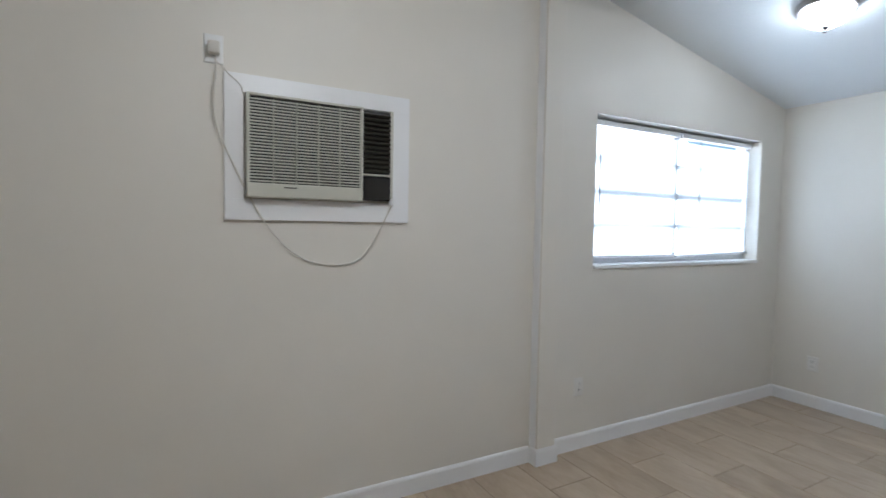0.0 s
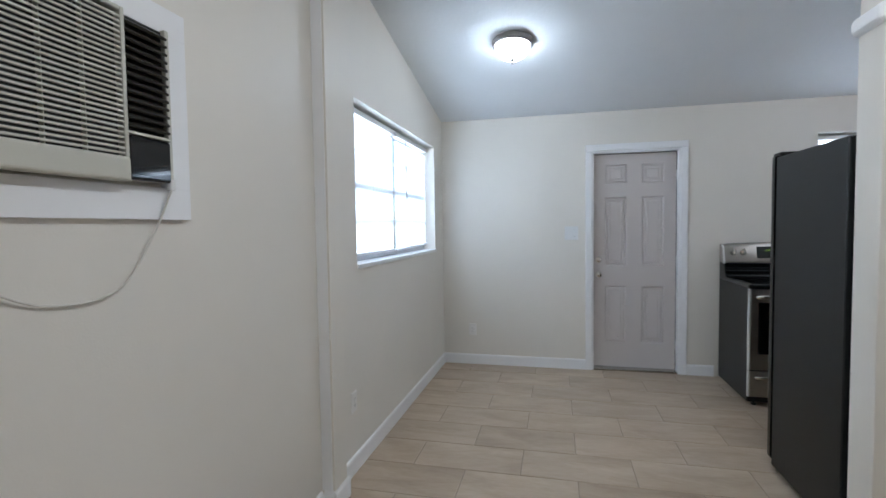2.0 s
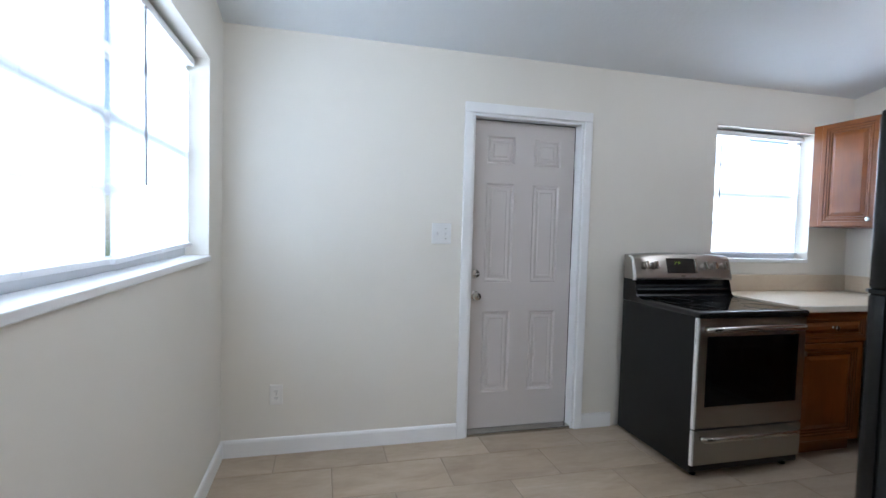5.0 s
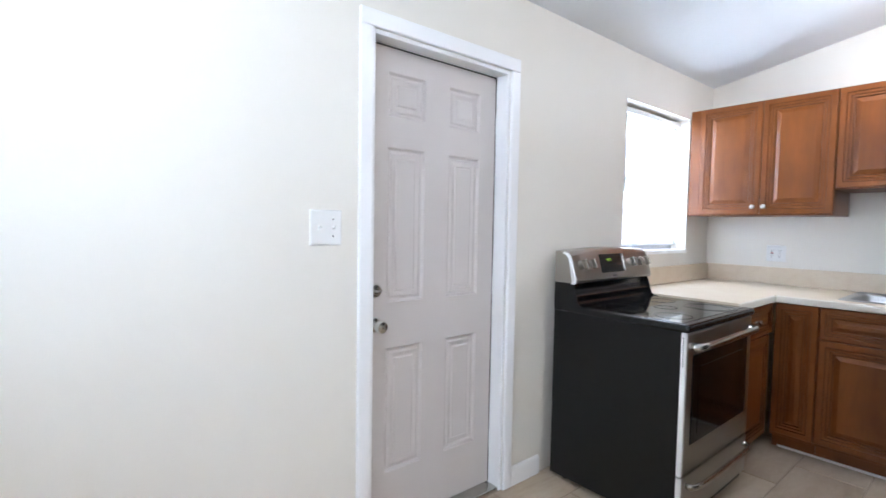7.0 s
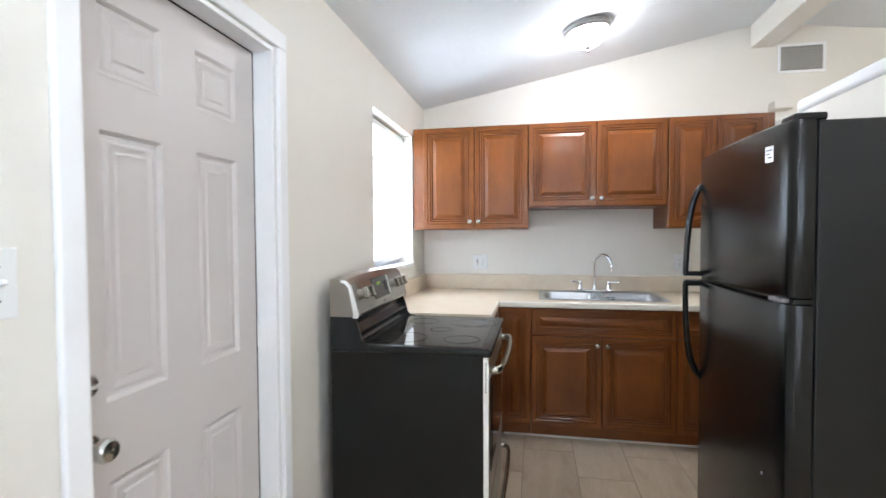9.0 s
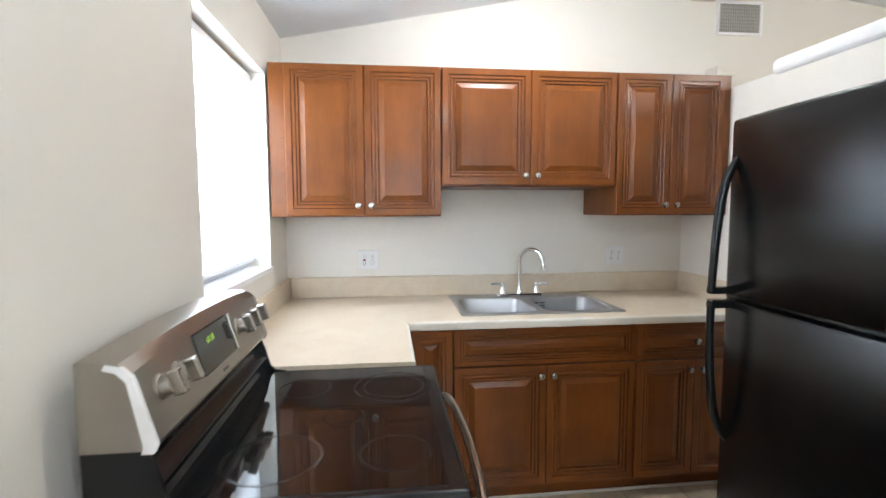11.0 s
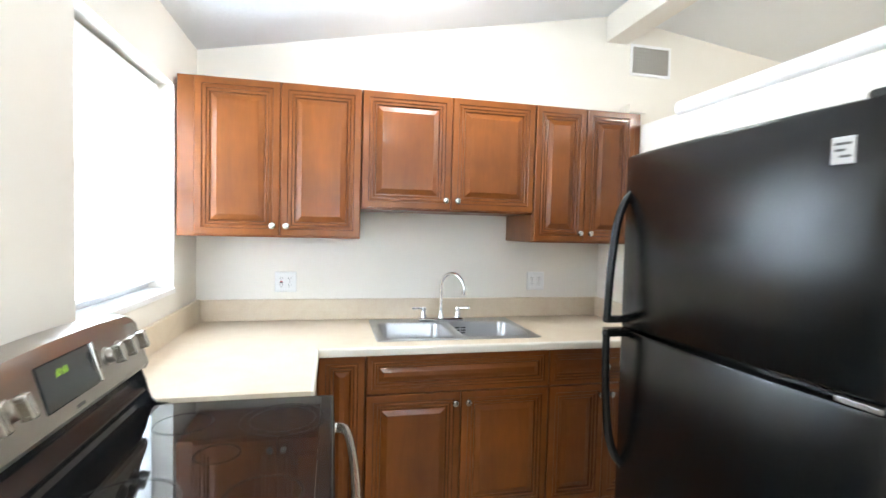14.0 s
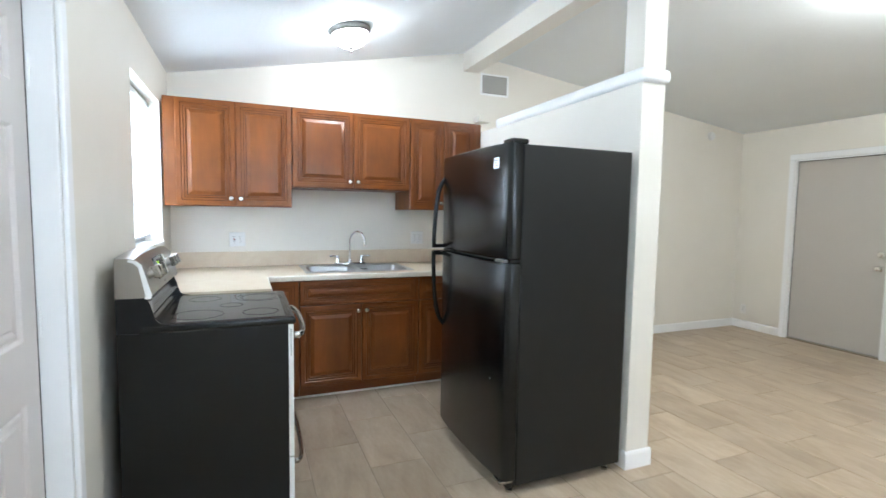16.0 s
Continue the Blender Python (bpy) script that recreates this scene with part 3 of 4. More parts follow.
# ---- air conditioner in the wall ----
def air_conditioner():
    X0, X1, Z0, Z1 = 0.852, 1.506, 1.494, 1.926
    yf = AC_WALL - 0.062
    ac = tagged(empty("air_conditioner", pose(0, 0, 0)), "old cream window air conditioner set in the wall", "air conditioner")
    part("case", box(X0 + 0.008, yf + 0.034, Z0 + 0.006, X1 - 0.008, AC_WALL + 0.42, Z1 - 0.006, 0.004), M_AC, ac)
    split, lip = 1.354, Z0 + 0.062
    f = bmesh.new()
    box(X0, yf, lip - 0.002, X0 + 0.014, yf + 0.03, Z1, 0.004, 2, f)
    box(split - 0.012, yf, lip - 0.002, split, yf + 0.03, Z1, 0.004, 2, f)
    box(X0 + 0.014, yf, Z1 - 0.012, split - 0.012, yf + 0.03, Z1, 0.004, 2, f)
    part("grille_frame", f, M_AC, ac)
    lower = box(X0, yf - 0.004, Z0, split, yf + 0.03, lip, 0.008, 3)
    part("lower_panel", lower, M_AC, ac)
    part("name_plate", box(1.00, yf - 0.006, Z0 + 0.043, 1.055, yf - 0.003, Z0 + 0.048), M_AC_DARK, ac)
    part("grille_back", box(X0 + 0.014, yf + 0.022, lip, split - 0.012, yf + 0.026, Z1 - 0.012), M_SLOT, ac)
    n = 27
    first = None
    for i in range(n):
        z = lip + 0.008 + (Z1 - 0.02 - lip) * i / n
        if first is None:
            first = part("louvre", box(0, 0, -0.0030, split - 0.026 - X0, 0.004, 0.0030, 0.001, 1), M_AC, ac, m=pose(X0 + 0.014, yf + 0.002, z, 0, 0, 0))
        else:
            o = new("louvre", first.data)
            o.parent, o.matrix_basis = ac, pose(X0 + 0.014, yf + 0.002, z, 0, 0, 0)
    for k in range(1, 5):
        x = X0 + 0.014 + (split - 0.026 - X0) * k / 5
        part("grille_rib", box(x - 0.0014, yf + 0.0075, lip, x + 0.0014, yf + 0.022, Z1 - 0.012, 0.001, 1), M_AC, ac)
    # discharge side: dark louvres above, control panel below
    zc = 1.622
    part("discharge_back", box(split, yf + 0.026, zc, X1 - 0.014, yf + 0.03, Z1 - 0.006), M_SLOT, ac)
    part("side_bezel", box(X1 - 0.014, yf + 0.012, Z0, X1, yf + 0.03, Z1, 0.003), M_AC, ac)
    first = None
    for i in range(13):
        z = zc + 0.014 + (Z1 - 0.024 - zc) * i / 13
        mm = pose(split, yf + 0.002, z, 32, 0, 0)
        if first is None:
            first = part("discharge_louvre", box(0.002, 0, -0.004, X1 - 0.016 - split, 0.022, 0.004, 0.002, 1), M_AC_DARK, ac, m=mm)
        else:
            o = new("discharge_louvre", first.data)
            o.parent, o.matrix_basis = ac, mm
    part("control_rim", box(split, yf + 0.002, zc - 0.006, X1 - 0.012, yf + 0.02, zc + 0.002, 0.002), M_AC, ac)
    part("control_panel", box(split + 0.001, yf + 0.004, Z0 + 0.006, X1 - 0.014, yf + 0.03, zc - 0.008, 0.008, 3), M_GLASSTOP, ac, "glossy black control panel")
    smooth_part("cord_collar", lathe([(0, 0), (0.012, 0), (0.012, 0.03), (0, 0.03)], 14), M_PLASTIC, ac, "", pose(X1 - 0.004, yf + 0.02, Z0 - 0.012))
    # trim boards round it
    y0, y1 = AC_WALL - 0.019, AC_WALL
    tr = tagged(empty("air_conditioner_trim"), "white painted board frame round the air conditioner", "trim frame")
    O0, O1, P0, P1 = 0.772, 1.602, 1.40, 2.006
    part("top_board", box(O0, y0, Z1 + 0.004, O1, y1, P1, 0.0008), M_TRIM, tr)
    part("bottom_board", box(O0, y0, P0, O1, y1, Z0 - 0.004, 0.0008), M_TRIM, tr)
    part("side_board", box(O0, y0, Z0 - 0.004, X0 - 0.004, y1, Z1 + 0.004, 0.0008), M_TRIM, tr)
    part("side_board", box(X1 + 0.004, y0, Z0 - 0.004, O1, y1, Z1 + 0.004, 0.0008), M_TRIM, tr)
    # cord, hanging slack to the outlet above
    pts = [(0.735, AC_WALL - 0.045, 2.085), (0.742, AC_WALL - 0.03, 1.995), (0.731, AC_WALL - 0.022, 1.89), (0.745, AC_WALL - 0.022, 1.775), (0.796, AC_WALL - 0.026, 1.650), (0.862, AC_WALL - 0.030, 1.507),
           (0.933, AC_WALL - 0.024, 1.385), (1.023, AC_WALL - 0.018, 1.278), (1.122, AC_WALL - 0.012, 1.219), (1.207, AC_WALL - 0.010, 1.200), (1.298, AC_WALL - 0.012, 1.203), (1.371, AC_WALL - 0.018, 1.240),
           (1.450, AC_WALL - 0.032, 1.365), (1.503, AC_WALL - 0.044, 1.486)]
    cord = tagged(empty("power_cord"), "cream power cord hanging slack below the air conditioner", "power cord")
    smooth_part("cable", tube(curve_points(pts, 6), 0.0029, 8), M_CORD, cord)
    smooth_part("thin_wire", tube(curve_points([(0.737, AC_WALL - 0.022, 2.045), (0.790, AC_WALL - 0.023, 1.995), (0.846, AC_WALL - 0.024, 1.925), (0.848, AC_WALL - 0.023, 1.70), (0.847, AC_WALL - 0.023, 1.50)], 4), 0.0016, 6), M_CORD, cord)
    part("plug", box(0.713, AC_WALL - 0.05, 2.062, 0.757, AC_WALL - 0.010, 2.112, 0.008, 3), M_CORD, cord)


air_conditioner()


# ---- outlets and switches: local x along the wall, z up, front towards -y ----


def plate(w, h):
    bm = bmesh.new()
    rings_mesh(bm, w, h, [(0, 0), (0, -0.002), (0.003, -0.0055), (0.007, -0.006)], -w / 2, -h / 2)
    return bm


def outlet(m, gangs, label, gfci=False, width=None, mat=M_PLASTIC):
    o = tagged(empty("wall_outlet", m), label, "outlet", group="wall outlets")
    w = width or 0.072 + 0.046 * (gangs - 1)
    part("cover_plate", plate(w, 0.116), mat, o)
    for g in range(gangs):
        cx = (g - (gangs - 1) / 2) * 0.046
        for s in (-1, 1):
            part("socket", box(cx - 0.0165, -0.0085, s * 0.0195 - 0.0135, cx + 0.0165, -0.006, s * 0.0195 + 0.0135, 0.004, 2), mat, o)
            for dx, hh in ((-0.0065, 0.0045), (0.0065, 0.0036)):
                part("slot", box(cx + dx - 0.0012, -0.0092, s * 0.0195 - hh + 0.003, cx + dx + 0.0012, -0.0084, s * 0.0195 + hh + 0.003), M_SLOT, o)
            part("slot", box(cx - 0.0022, -0.0092, s * 0.0195 - 0.010, cx + 0.0022, -0.0084, s * 0.0195 - 0.0058), M_SLOT, o)
        if gfci and g == 0:
            part("reset_button", box(cx - 0.007, -0.0098, 0.001, cx + 0.007, -0.006, 0.006, 0.001), M_RED, o, "red reset button")
            part("test_button", box(cx - 0.007, -0.0098, -0.006, cx + 0.007, -0.006, -0.001, 0.001), M_BLACK, o)
        else:
            part("screw", lathe([(0, 0), (0.003, 0), (0.0025, 0.0015), (0, 0.0015)], 10), M_NICKEL, o, "", pose(cx, -0.006, 0, 90, 0, 0))
    return o


# facing south on the north wall, facing west on the east wall, facing north on the south wall
outlet(pose(0.735, AC_WALL, 2.09), 1, "white wall outlet feeding the air conditioner")
outlet(pose(2.79, NORTH, 0.396), 1, "cream wall outlet low under the window", mat=M_IVORY)
outlet(pose(EAST, 2.482, 0.345, 0, 0, -90), 1, "cream wall outlet low beside the door", mat=M_IVORY)
outlet(pose(4.53, SOUTH, 1.144, 0, 0, 180), 2, "white double outlet with a red reset button over the counter", True)
outlet(pose(2.998, SOUTH, 1.15, 0, 0, 180), 2, "white double outlet over the counter beside the sink")
outlet(pose(WEST, -1.58, 0.24, 0, 0, 90), 1, "cream wall outlet low in the living room corner", mat=M_IVORY)


def switch_plate(m):
    o = tagged(empty("light_switch", m), "white double switch plate beside the door", "light switch")
    part("cover_plate", plate(0.122, 0.126), M_PLASTIC, o)
    for cx, up in ((-0.026, 1), (0.026, -1)):
        part("slot_frame", box(cx - 0.006, -0.0075, -0.013, cx + 0.006, -0.006, 0.013, 0.001), M_PLASTIC, o)
        part("toggle", box(-0.004, -0.017, -0.005, 0.004, 0.0, 0.005, 0.002), M_PLASTIC, o, m=pose(cx, -0.007, 0.002 * up, 25 * up, 0, 0))
        for z in (-0.030, 0.030):
            part("screw", lathe([(0, 0), (0.0034, 0), (0.003, 0.0015), (0, 0.0015)], 10), M_PLASTIC if cx < 0 else M_NICKEL, o, "", pose(cx, -0.006, z, 90, 0, 0))
    return o


switch_plate(pose(EAST, 1.533, 1.29, 0, 0, -90))

# ---- vent grille and detector on the south wall ----
vent = tagged(empty("vent_grille", pose(2.222, SOUTH, 2.618, 0, 0, 180)), "beige metal air vent grille high on the wall", "vent")
vw, vh = 0.305, 0.205
f = bmesh.new()
for b in ((-vw / 2, -vh / 2, vw / 2, -vh / 2 + 0.018), (-vw / 2, vh / 2 - 0.018, vw / 2, vh / 2), (-vw / 2, -vh / 2 + 0.018, -vw / 2 + 0.018, vh / 2 - 0.018), (vw / 2 - 0.018, -vh / 2 + 0.018, vw / 2, vh / 2 - 0.018)):
    box(b[0], -0.01, b[1], b[2], 0, b[3], 0.003, 1, f)
part("frame", f, M_TRIM, vent)
part("backing", box(-vw / 2 + 0.018, -0.003, -vh / 2 + 0.018, vw / 2 - 0.018, -0.001, vh / 2 - 0.018), M_VENT_BACK, vent)
first = None
for i in range(18):
    xx = -vw / 2 + 0.025 + (vw - 0.05) * i / 17
    if first is None:
        first = part("slat", box(-0.0032, -0.009, -vh / 2 + 0.018, 0.0032, -0.003, vh / 2 - 0.018), M_VENT, vent, m=pose(xx, 0, 0))
    else:
        o = new("slat", first.data)
        o.parent, o.matrix_basis = vent, pose(xx, 0, 0)
for i in range(1, 8):
    zz = -vh / 2 + 0.018 + (vh - 0.036) * i / 8
    part("cross_bar", box(-vw / 2 + 0.018, -0.006, zz - 0.004, vw / 2 - 0.018, -0.0035, zz + 0.004), M_VENT, vent)

smooth_part("pan_cover", lathe([(0, 0), (0.05, 0), (0.05, 0.02), (0.04, 0.032), (0, 0.034)], 24), M_PLASTIC,
            tagged(empty("smoke_detector", pose(-0.73, SOUTH, 2.352, -90, 0, 0)), "round white smoke detector high on the wall", "smoke detector"))

# ---- wire rack on the partition: white bent wire ----
rack = tagged(empty("wire_rack", pose(PX1, -0.856, 1.494, 0, 0, 90)), "small white wire letter rack on the partition, coloured shadow grey", "wire rack")
W = 0.0022


def wire(pts, steps=1):
    smooth_part("wire", tube(curve_points(pts, steps) if steps > 1 else pts, W, 6), M_WIRE, rack)


RW = 0.24
for z, y, x0 in ((0.003, -0.004, -0.004), (0.050, -0.022, -0.003), (0.092, -0.012, -0.003), (0.128, -0.008, 0.004)):
    wire([(x0, y, z), (RW, y, z + 0.004)])
wire([(0.004, -0.008, 0.128), (0.001, -0.022, 0.048)])
wire([(RW, -0.008, 0.132), (RW, -0.022, 0.052)])
for k in range(3):
    x = 0.042 + 0.085 * k
    wire([(x, -0.008, 0.128), (x, -0.014, 0.07), (x, -0.004, 0.0), (x, -0.006, -0.04)])
    wire([(x, -0.010, 0.118), (x + 0.004, -0.009, 0.142), (x + 0.02, -0.008, 0.152), (x + 0.036, -0.009, 0.142), (x + 0.040, -0.012, 0.11), (x + 0.036, -0.03, 0.082), (x + 0.012, -0.04, 0.072), (x - 0.012, -0.046, 0.062),
          (x - 0.018, -0.05, 0.046), (x - 0.006, -0.05, 0.032), (x + 0.03, -0.05, 0.028), (x + 0.055, -0.05, 0.03)], 5)
    wire([(x + 0.04, -0.012, 0.11), (x + 0.042, -0.01, 0.05), (x + 0.042, -0.004, 0.0), (x + 0.042, -0.006, -0.04)])


# ---- cabinets: local x along the front, front towards -y at y = 0, z up ----
WOODS = [M_WOOD_V, M_GLAZE]
WOODS_H = [M_WOOD_H, M_GLAZE]


def raised_panel(w, h, t=0.020, frame=0.058):
    """A cabinet door or drawer front with a stepped, raised field."""
    bm = bmesh.new()
    fr = min(frame, h * 0.24, w * 0.27)
    k = fr / 0.058
    r = [(0, 0.0), (0, -t + 0.004), (0.004, -t), (fr - 0.026 * k, -t), (fr - 0.023 * k, -t + 0.004), (fr - 0.017 * k, -t + 0.0045), (fr - 0.014 * k, -t + 0.002), (fr - 0.007 * k, -t + 0.002), (fr - 0.004 * k, -t + 0.006),
         (fr + 0.001, -t + 0.0065), (fr + 0.004, -t + 0.0045), (fr + 0.008, -t + 0.005), (fr + 0.011, -t + 0.0105), (fr + 0.016, -t + 0.011), (fr + 0.018, -t + 0.009)]
    g = {4, 8, 12}
    bev = min(0.021, (min(w, h) / 2 - fr - 0.018) * 0.6)
    r += [(fr + 0.018 + bev, -t + 0.0015), (fr + 0.020 + bev, -t + 0.001)]
    rings_mesh(bm, w, h, r, -w / 2, -h / 2, g)
    bm.faces.ensure_lookup_table()
    back = [v for v in bm.verts if abs(v.co.y) < 1e-7]
    bm.faces.new(back[:4])
    return bm


def knob(parent, x, y, z, turn=None):
    m = pose(x, y, z, 90, 0, 0) if turn is None else turn
    return smooth_part("knob", lathe([(0, 0), (0.009, 0), (0.0075, 0.003), (0.0055, 0.010), (0.007, 0.014), (0.0150, 0.018), (0.0165, 0.022), (0.0150, 0.027), (0.009, 0.0300), (0.0085, 0.0285), (0, 0.0295)], 20), M_NICKEL, parent, "satin nickel knob", m, 40)


def cabinet(name, m, w, depth, z0, z1, doors, label, group, category="cabinet", drawer=0.0, knob_low=True, kick=0.0, drawer_knob=True, body_top=None):
    """doors: list of (x centre, width, knob side)."""
    c = tagged(empty(name, m), label, category, group=group)
    body = box(0.0008, 0.0, z0, w - 0.0008, depth, body_top or z1, 0.0015, 1)
    if body_top:
        box(0.0008, 0.0, body_top, w - 0.0008, 0.02, z1, 0.001, 1, body)
    part("body", body, M_WOOD_V, c)
    if kick:
        part("toe_kick", box(0.0008, 0.055, 0.0, w - 0.0008, 0.075, z0 - 0.001), M_WOOD_H, c)
    top = z1 - 0.004
    dz1 = top - drawer - (0.006 if drawer else 0.0)
    dz0 = z0 + (0.008 if not kick else 0.020)
    if drawer:
        d = part("drawer_front", raised_panel((w if w < 0.64 or w > 0.7 else 0.612) - 0.006, drawer, 0.02, 0.046), WOODS_H, c, m=pose((w if w < 0.64 or w > 0.7 else 0.612) / 2, -0.0005, top - drawer / 2))
        if drawer_knob:
            knob(d, 0, -0.019, 0)
    for cx, dw, side in doors:
        h = dz1 - dz0
        d = part("door", raised_panel(dw, h), WOODS, c, m=pose(cx, -0.0005, (dz0 + dz1) / 2))
        if side:
            knob(d, side * (dw / 2 - 0.030), -0.019, (-h / 2 + 0.048) if knob_low else (h / 2 - 0.048))
    return c


def pair(w, a=0.0):
    dw = (w - a - 0.009) / 2
    return [(a + 0.003 + dw / 2, dw, 1), (w - 0.003 - dw / 2, dw, -1)]


# the fronts face north, so local x runs west
UY = -1.315
S180 = lambda x: pose(x, UY, 0, 0, 0, 180)
cabinet("wall_cabinet", S180(4.982), 0.844, abs(SOUTH - UY) - 0.002, 1.405, 2.152, pair(0.844, 0.074), "cherry wood wall cabinet with two raised-panel doors beside the window", "wall cabinets")
cabinet("wall_cabinet", S180(4.137), 0.927, abs(SOUTH - UY) - 0.002, 1.557, 2.152, pair(0.927), "short cherry wood wall cabinet over the sink", "wall cabinets")
cabinet("wall_cabinet", S180(3.209), 0.650, abs(SOUTH - UY) - 0.002, 1.405, 2.152, pair(0.606), "narrow cherry wood wall cabinet beside the partition", "wall cabinets")
LY, CT = -1.045, 0.925
L180 = lambda x: pose(x, LY, 0, 0, 0, 180)
depth = abs(SOUTH - LY) - 0.004
ztop = CT - 0.040
cabinet("base_cabinet", L180(4.333), 0.216, depth, 0.085, ztop, [(0.111, 0.205, 0)], "narrow cherry wood corner base cabinet", "base cabinets", kick=1)
cabinet("base_cabinet", L180(4.116), 0.90, depth, 0.085, ztop, pair(0.90), "cherry wood sink base cabinet with two doors", "base cabinets", drawer=0.178, knob_low=False, kick=1, drawer_knob=False, body_top=0.74)
cabinet("base_cabinet", L180(3.215), 0.656, depth, 0.085, ztop, pair(0.612), "cherry wood base cabinet with a drawer and two doors", "base cabinets", drawer=0.178, knob_low=False, kick=1)
cabinet("base_cabinet", pose(4.355, -0.462, 0, 0, 0, -90), 0.555, EAST - 4.355 - 0.004, 0.085, ztop, [(0.26, 0.50, -1)], "cherry wood base cabinet between stove and corner", "base cabinets", drawer=0.178, knob_low=False, kick=1)
tagged(part("caulk_strip", box(2.562, -1.098, 0, 4.30, -1.088, 0.014, 0.003), M_CAULK), "pale caulk strip along the toe kick", "caulk strip", kind="structure")

# ---- worktop with backsplash, sink and faucet ----
wt = tagged(empty("worktop"), "beige laminate L-shaped worktop with low backsplash", "worktop")
FX, FY, ct0 = 4.322, -1.005, CT - 0.038
SX0, SX1, SY0, SY1 = 3.218, 4.062, -1.667, -1.110
HX0, HX1, HY0, HY1 = SX0 + 0.018, SX1 - 0.018, SY0 + 0.018, SY1 - 0.018
bm = bmesh.new()
xs, ys = [2.558, HX0, HX1, FX + 0.012, 4.998], [SOUTH + 0.002, HY0, HY1, FY - 0.012, -0.458]
cells = {}
for i in range(4):
    for k in range(4):
        hole = (i == 1 and k == 1)
        notch = (k == 3 and i < 3)
        cells[i, k] = not hole and not notch
vcache = {}


def wv(i, k, s):
    if (i, k, s) not in vcache:
        vcache[i, k, s] = bm.verts.new((xs[i], ys[k], CT if s else ct0))
    return vcache[i, k, s]


for (i, k), yes in cells.items():
    if not yes:
        continue
    for s in (0, 1):
        bm.faces.new((wv(i, k, s), wv(i + 1, k, s), wv(i + 1, k + 1, s), wv(i, k + 1, s)))
    for di, dk, p, q in ((-1, 0, (i, k), (i, k + 1)), (1, 0, (i + 1, k), (i + 1, k + 1)), (0, -1, (i, k), (i + 1, k)), (0, 1, (i, k + 1), (i + 1, k + 1))):
        if not cells.get((i + di, k + dk), False):
            bm.faces.new((wv(*p, 0), wv(*q, 0), wv(*q, 1), wv(*p, 1)))
part("top", bm, M_LAM, wt)


def bullnose(p, q, out):
    """Rounded front edge from p to q (x, y), bulging along out."""
    bm = bmesh.new()
    sec = [(0.0, CT), (0.006, CT - 0.0005), (0.0105, CT - 0.004), (0.012, CT - 0.010), (0.012, ct0 + 0.004), (0.010, ct0), (0.0, ct0)]
    rows = [[bm.verts.new((a[0] + out[0] * o, a[1] + out[1] * o, z)) for o, z in sec] for a in (p, q)]
    for i in range(len(sec)):
        j = (i + 1) % len(sec)
        bm.faces.new((rows[0][i], rows[0][j], rows[1][j], rows[1][i]))
    bm.faces.new(rows[0])
    bm.faces.new(list(reversed(rows[1])))
    part("edge_band", bm, M_LAM_EDGE, wt, "paler rounded laminate edge")


bullnose((2.558, FY - 0.012), (FX, FY - 0.012), (0, 1))
bullnose((FX + 0.012, FY), (FX + 0.012, -0.458), (-1, 0))
bs = 0.120
part("backsplash", box(2.580, SOUTH + 0.001, CT + 0.0005, 4.976, SOUTH + 0.021, CT + bs, 0.004), M_LAM, wt)
part("backsplash", box(4.978, SOUTH + 0.001, CT + 0.0005, 4.999, -0.458, CT + bs, 0.004), M_LAM, wt)
part("backsplash", box(2.557, SOUTH + 0.001, CT + 0.0005, 2.578, FY, CT + bs, 0.004), M_LAM, wt)

sink = tagged(empty("kitchen_sink"), "stainless steel double-bowl drop-in sink", "sink")
rim_z = CT + 0.004
bowls = [((SX0 + SX1) / 2 + 0.203, (HY0 + HY1) / 2 + 0.035, 0.365, 0.395), ((SX0 + SX1) / 2 - 0.203, (HY0 + HY1) / 2 + 0.035, 0.365, 0.395)]
bm = bmesh.new()
loops = [rounded((SX0 + SX1) / 2, (SY0 + SY1) / 2, SX1 - SX0 - 0.012, SY1 - SY0 - 0.012, 0.02, rim_z)] + [rounded(cx, cy, w, d, 0.055, rim_z) for cx, cy, w, d in bowls]
edges = []
for lp in loops:
    vv = [bm.verts.new(p) for p in lp]
    edges += [bm.edges.new((vv[i], vv[(i + 1) % len(vv)])) for i in range(len(vv))]
bmesh.ops.triangle_fill(bm, edges=edges, use_beauty=True)
outer = rounded((SX0 + SX1) / 2, (SY0 + SY1) / 2, SX1 - SX0, SY1 - SY0, 0.024, CT + 0.0005)
top_l = rounded((SX0 + SX1) / 2, (SY0 + SY1) / 2, SX1 - SX0 - 0.012, SY1 - SY0 - 0.012, 0.02, rim_z)
a, b = [bm.verts.new(p) for p in outer], [bm.verts.new(p) for p in top_l]
for i in range(len(a)):
    j = (i + 1) % len(a)
    bm.faces.new((a[i], a[j], b[j], b[i]))
bmesh.ops.remove_doubles(bm, verts=bm.verts[:], dist=1e-5)
smooth_part("rim", bm, M_SINK, sink, angle=25)
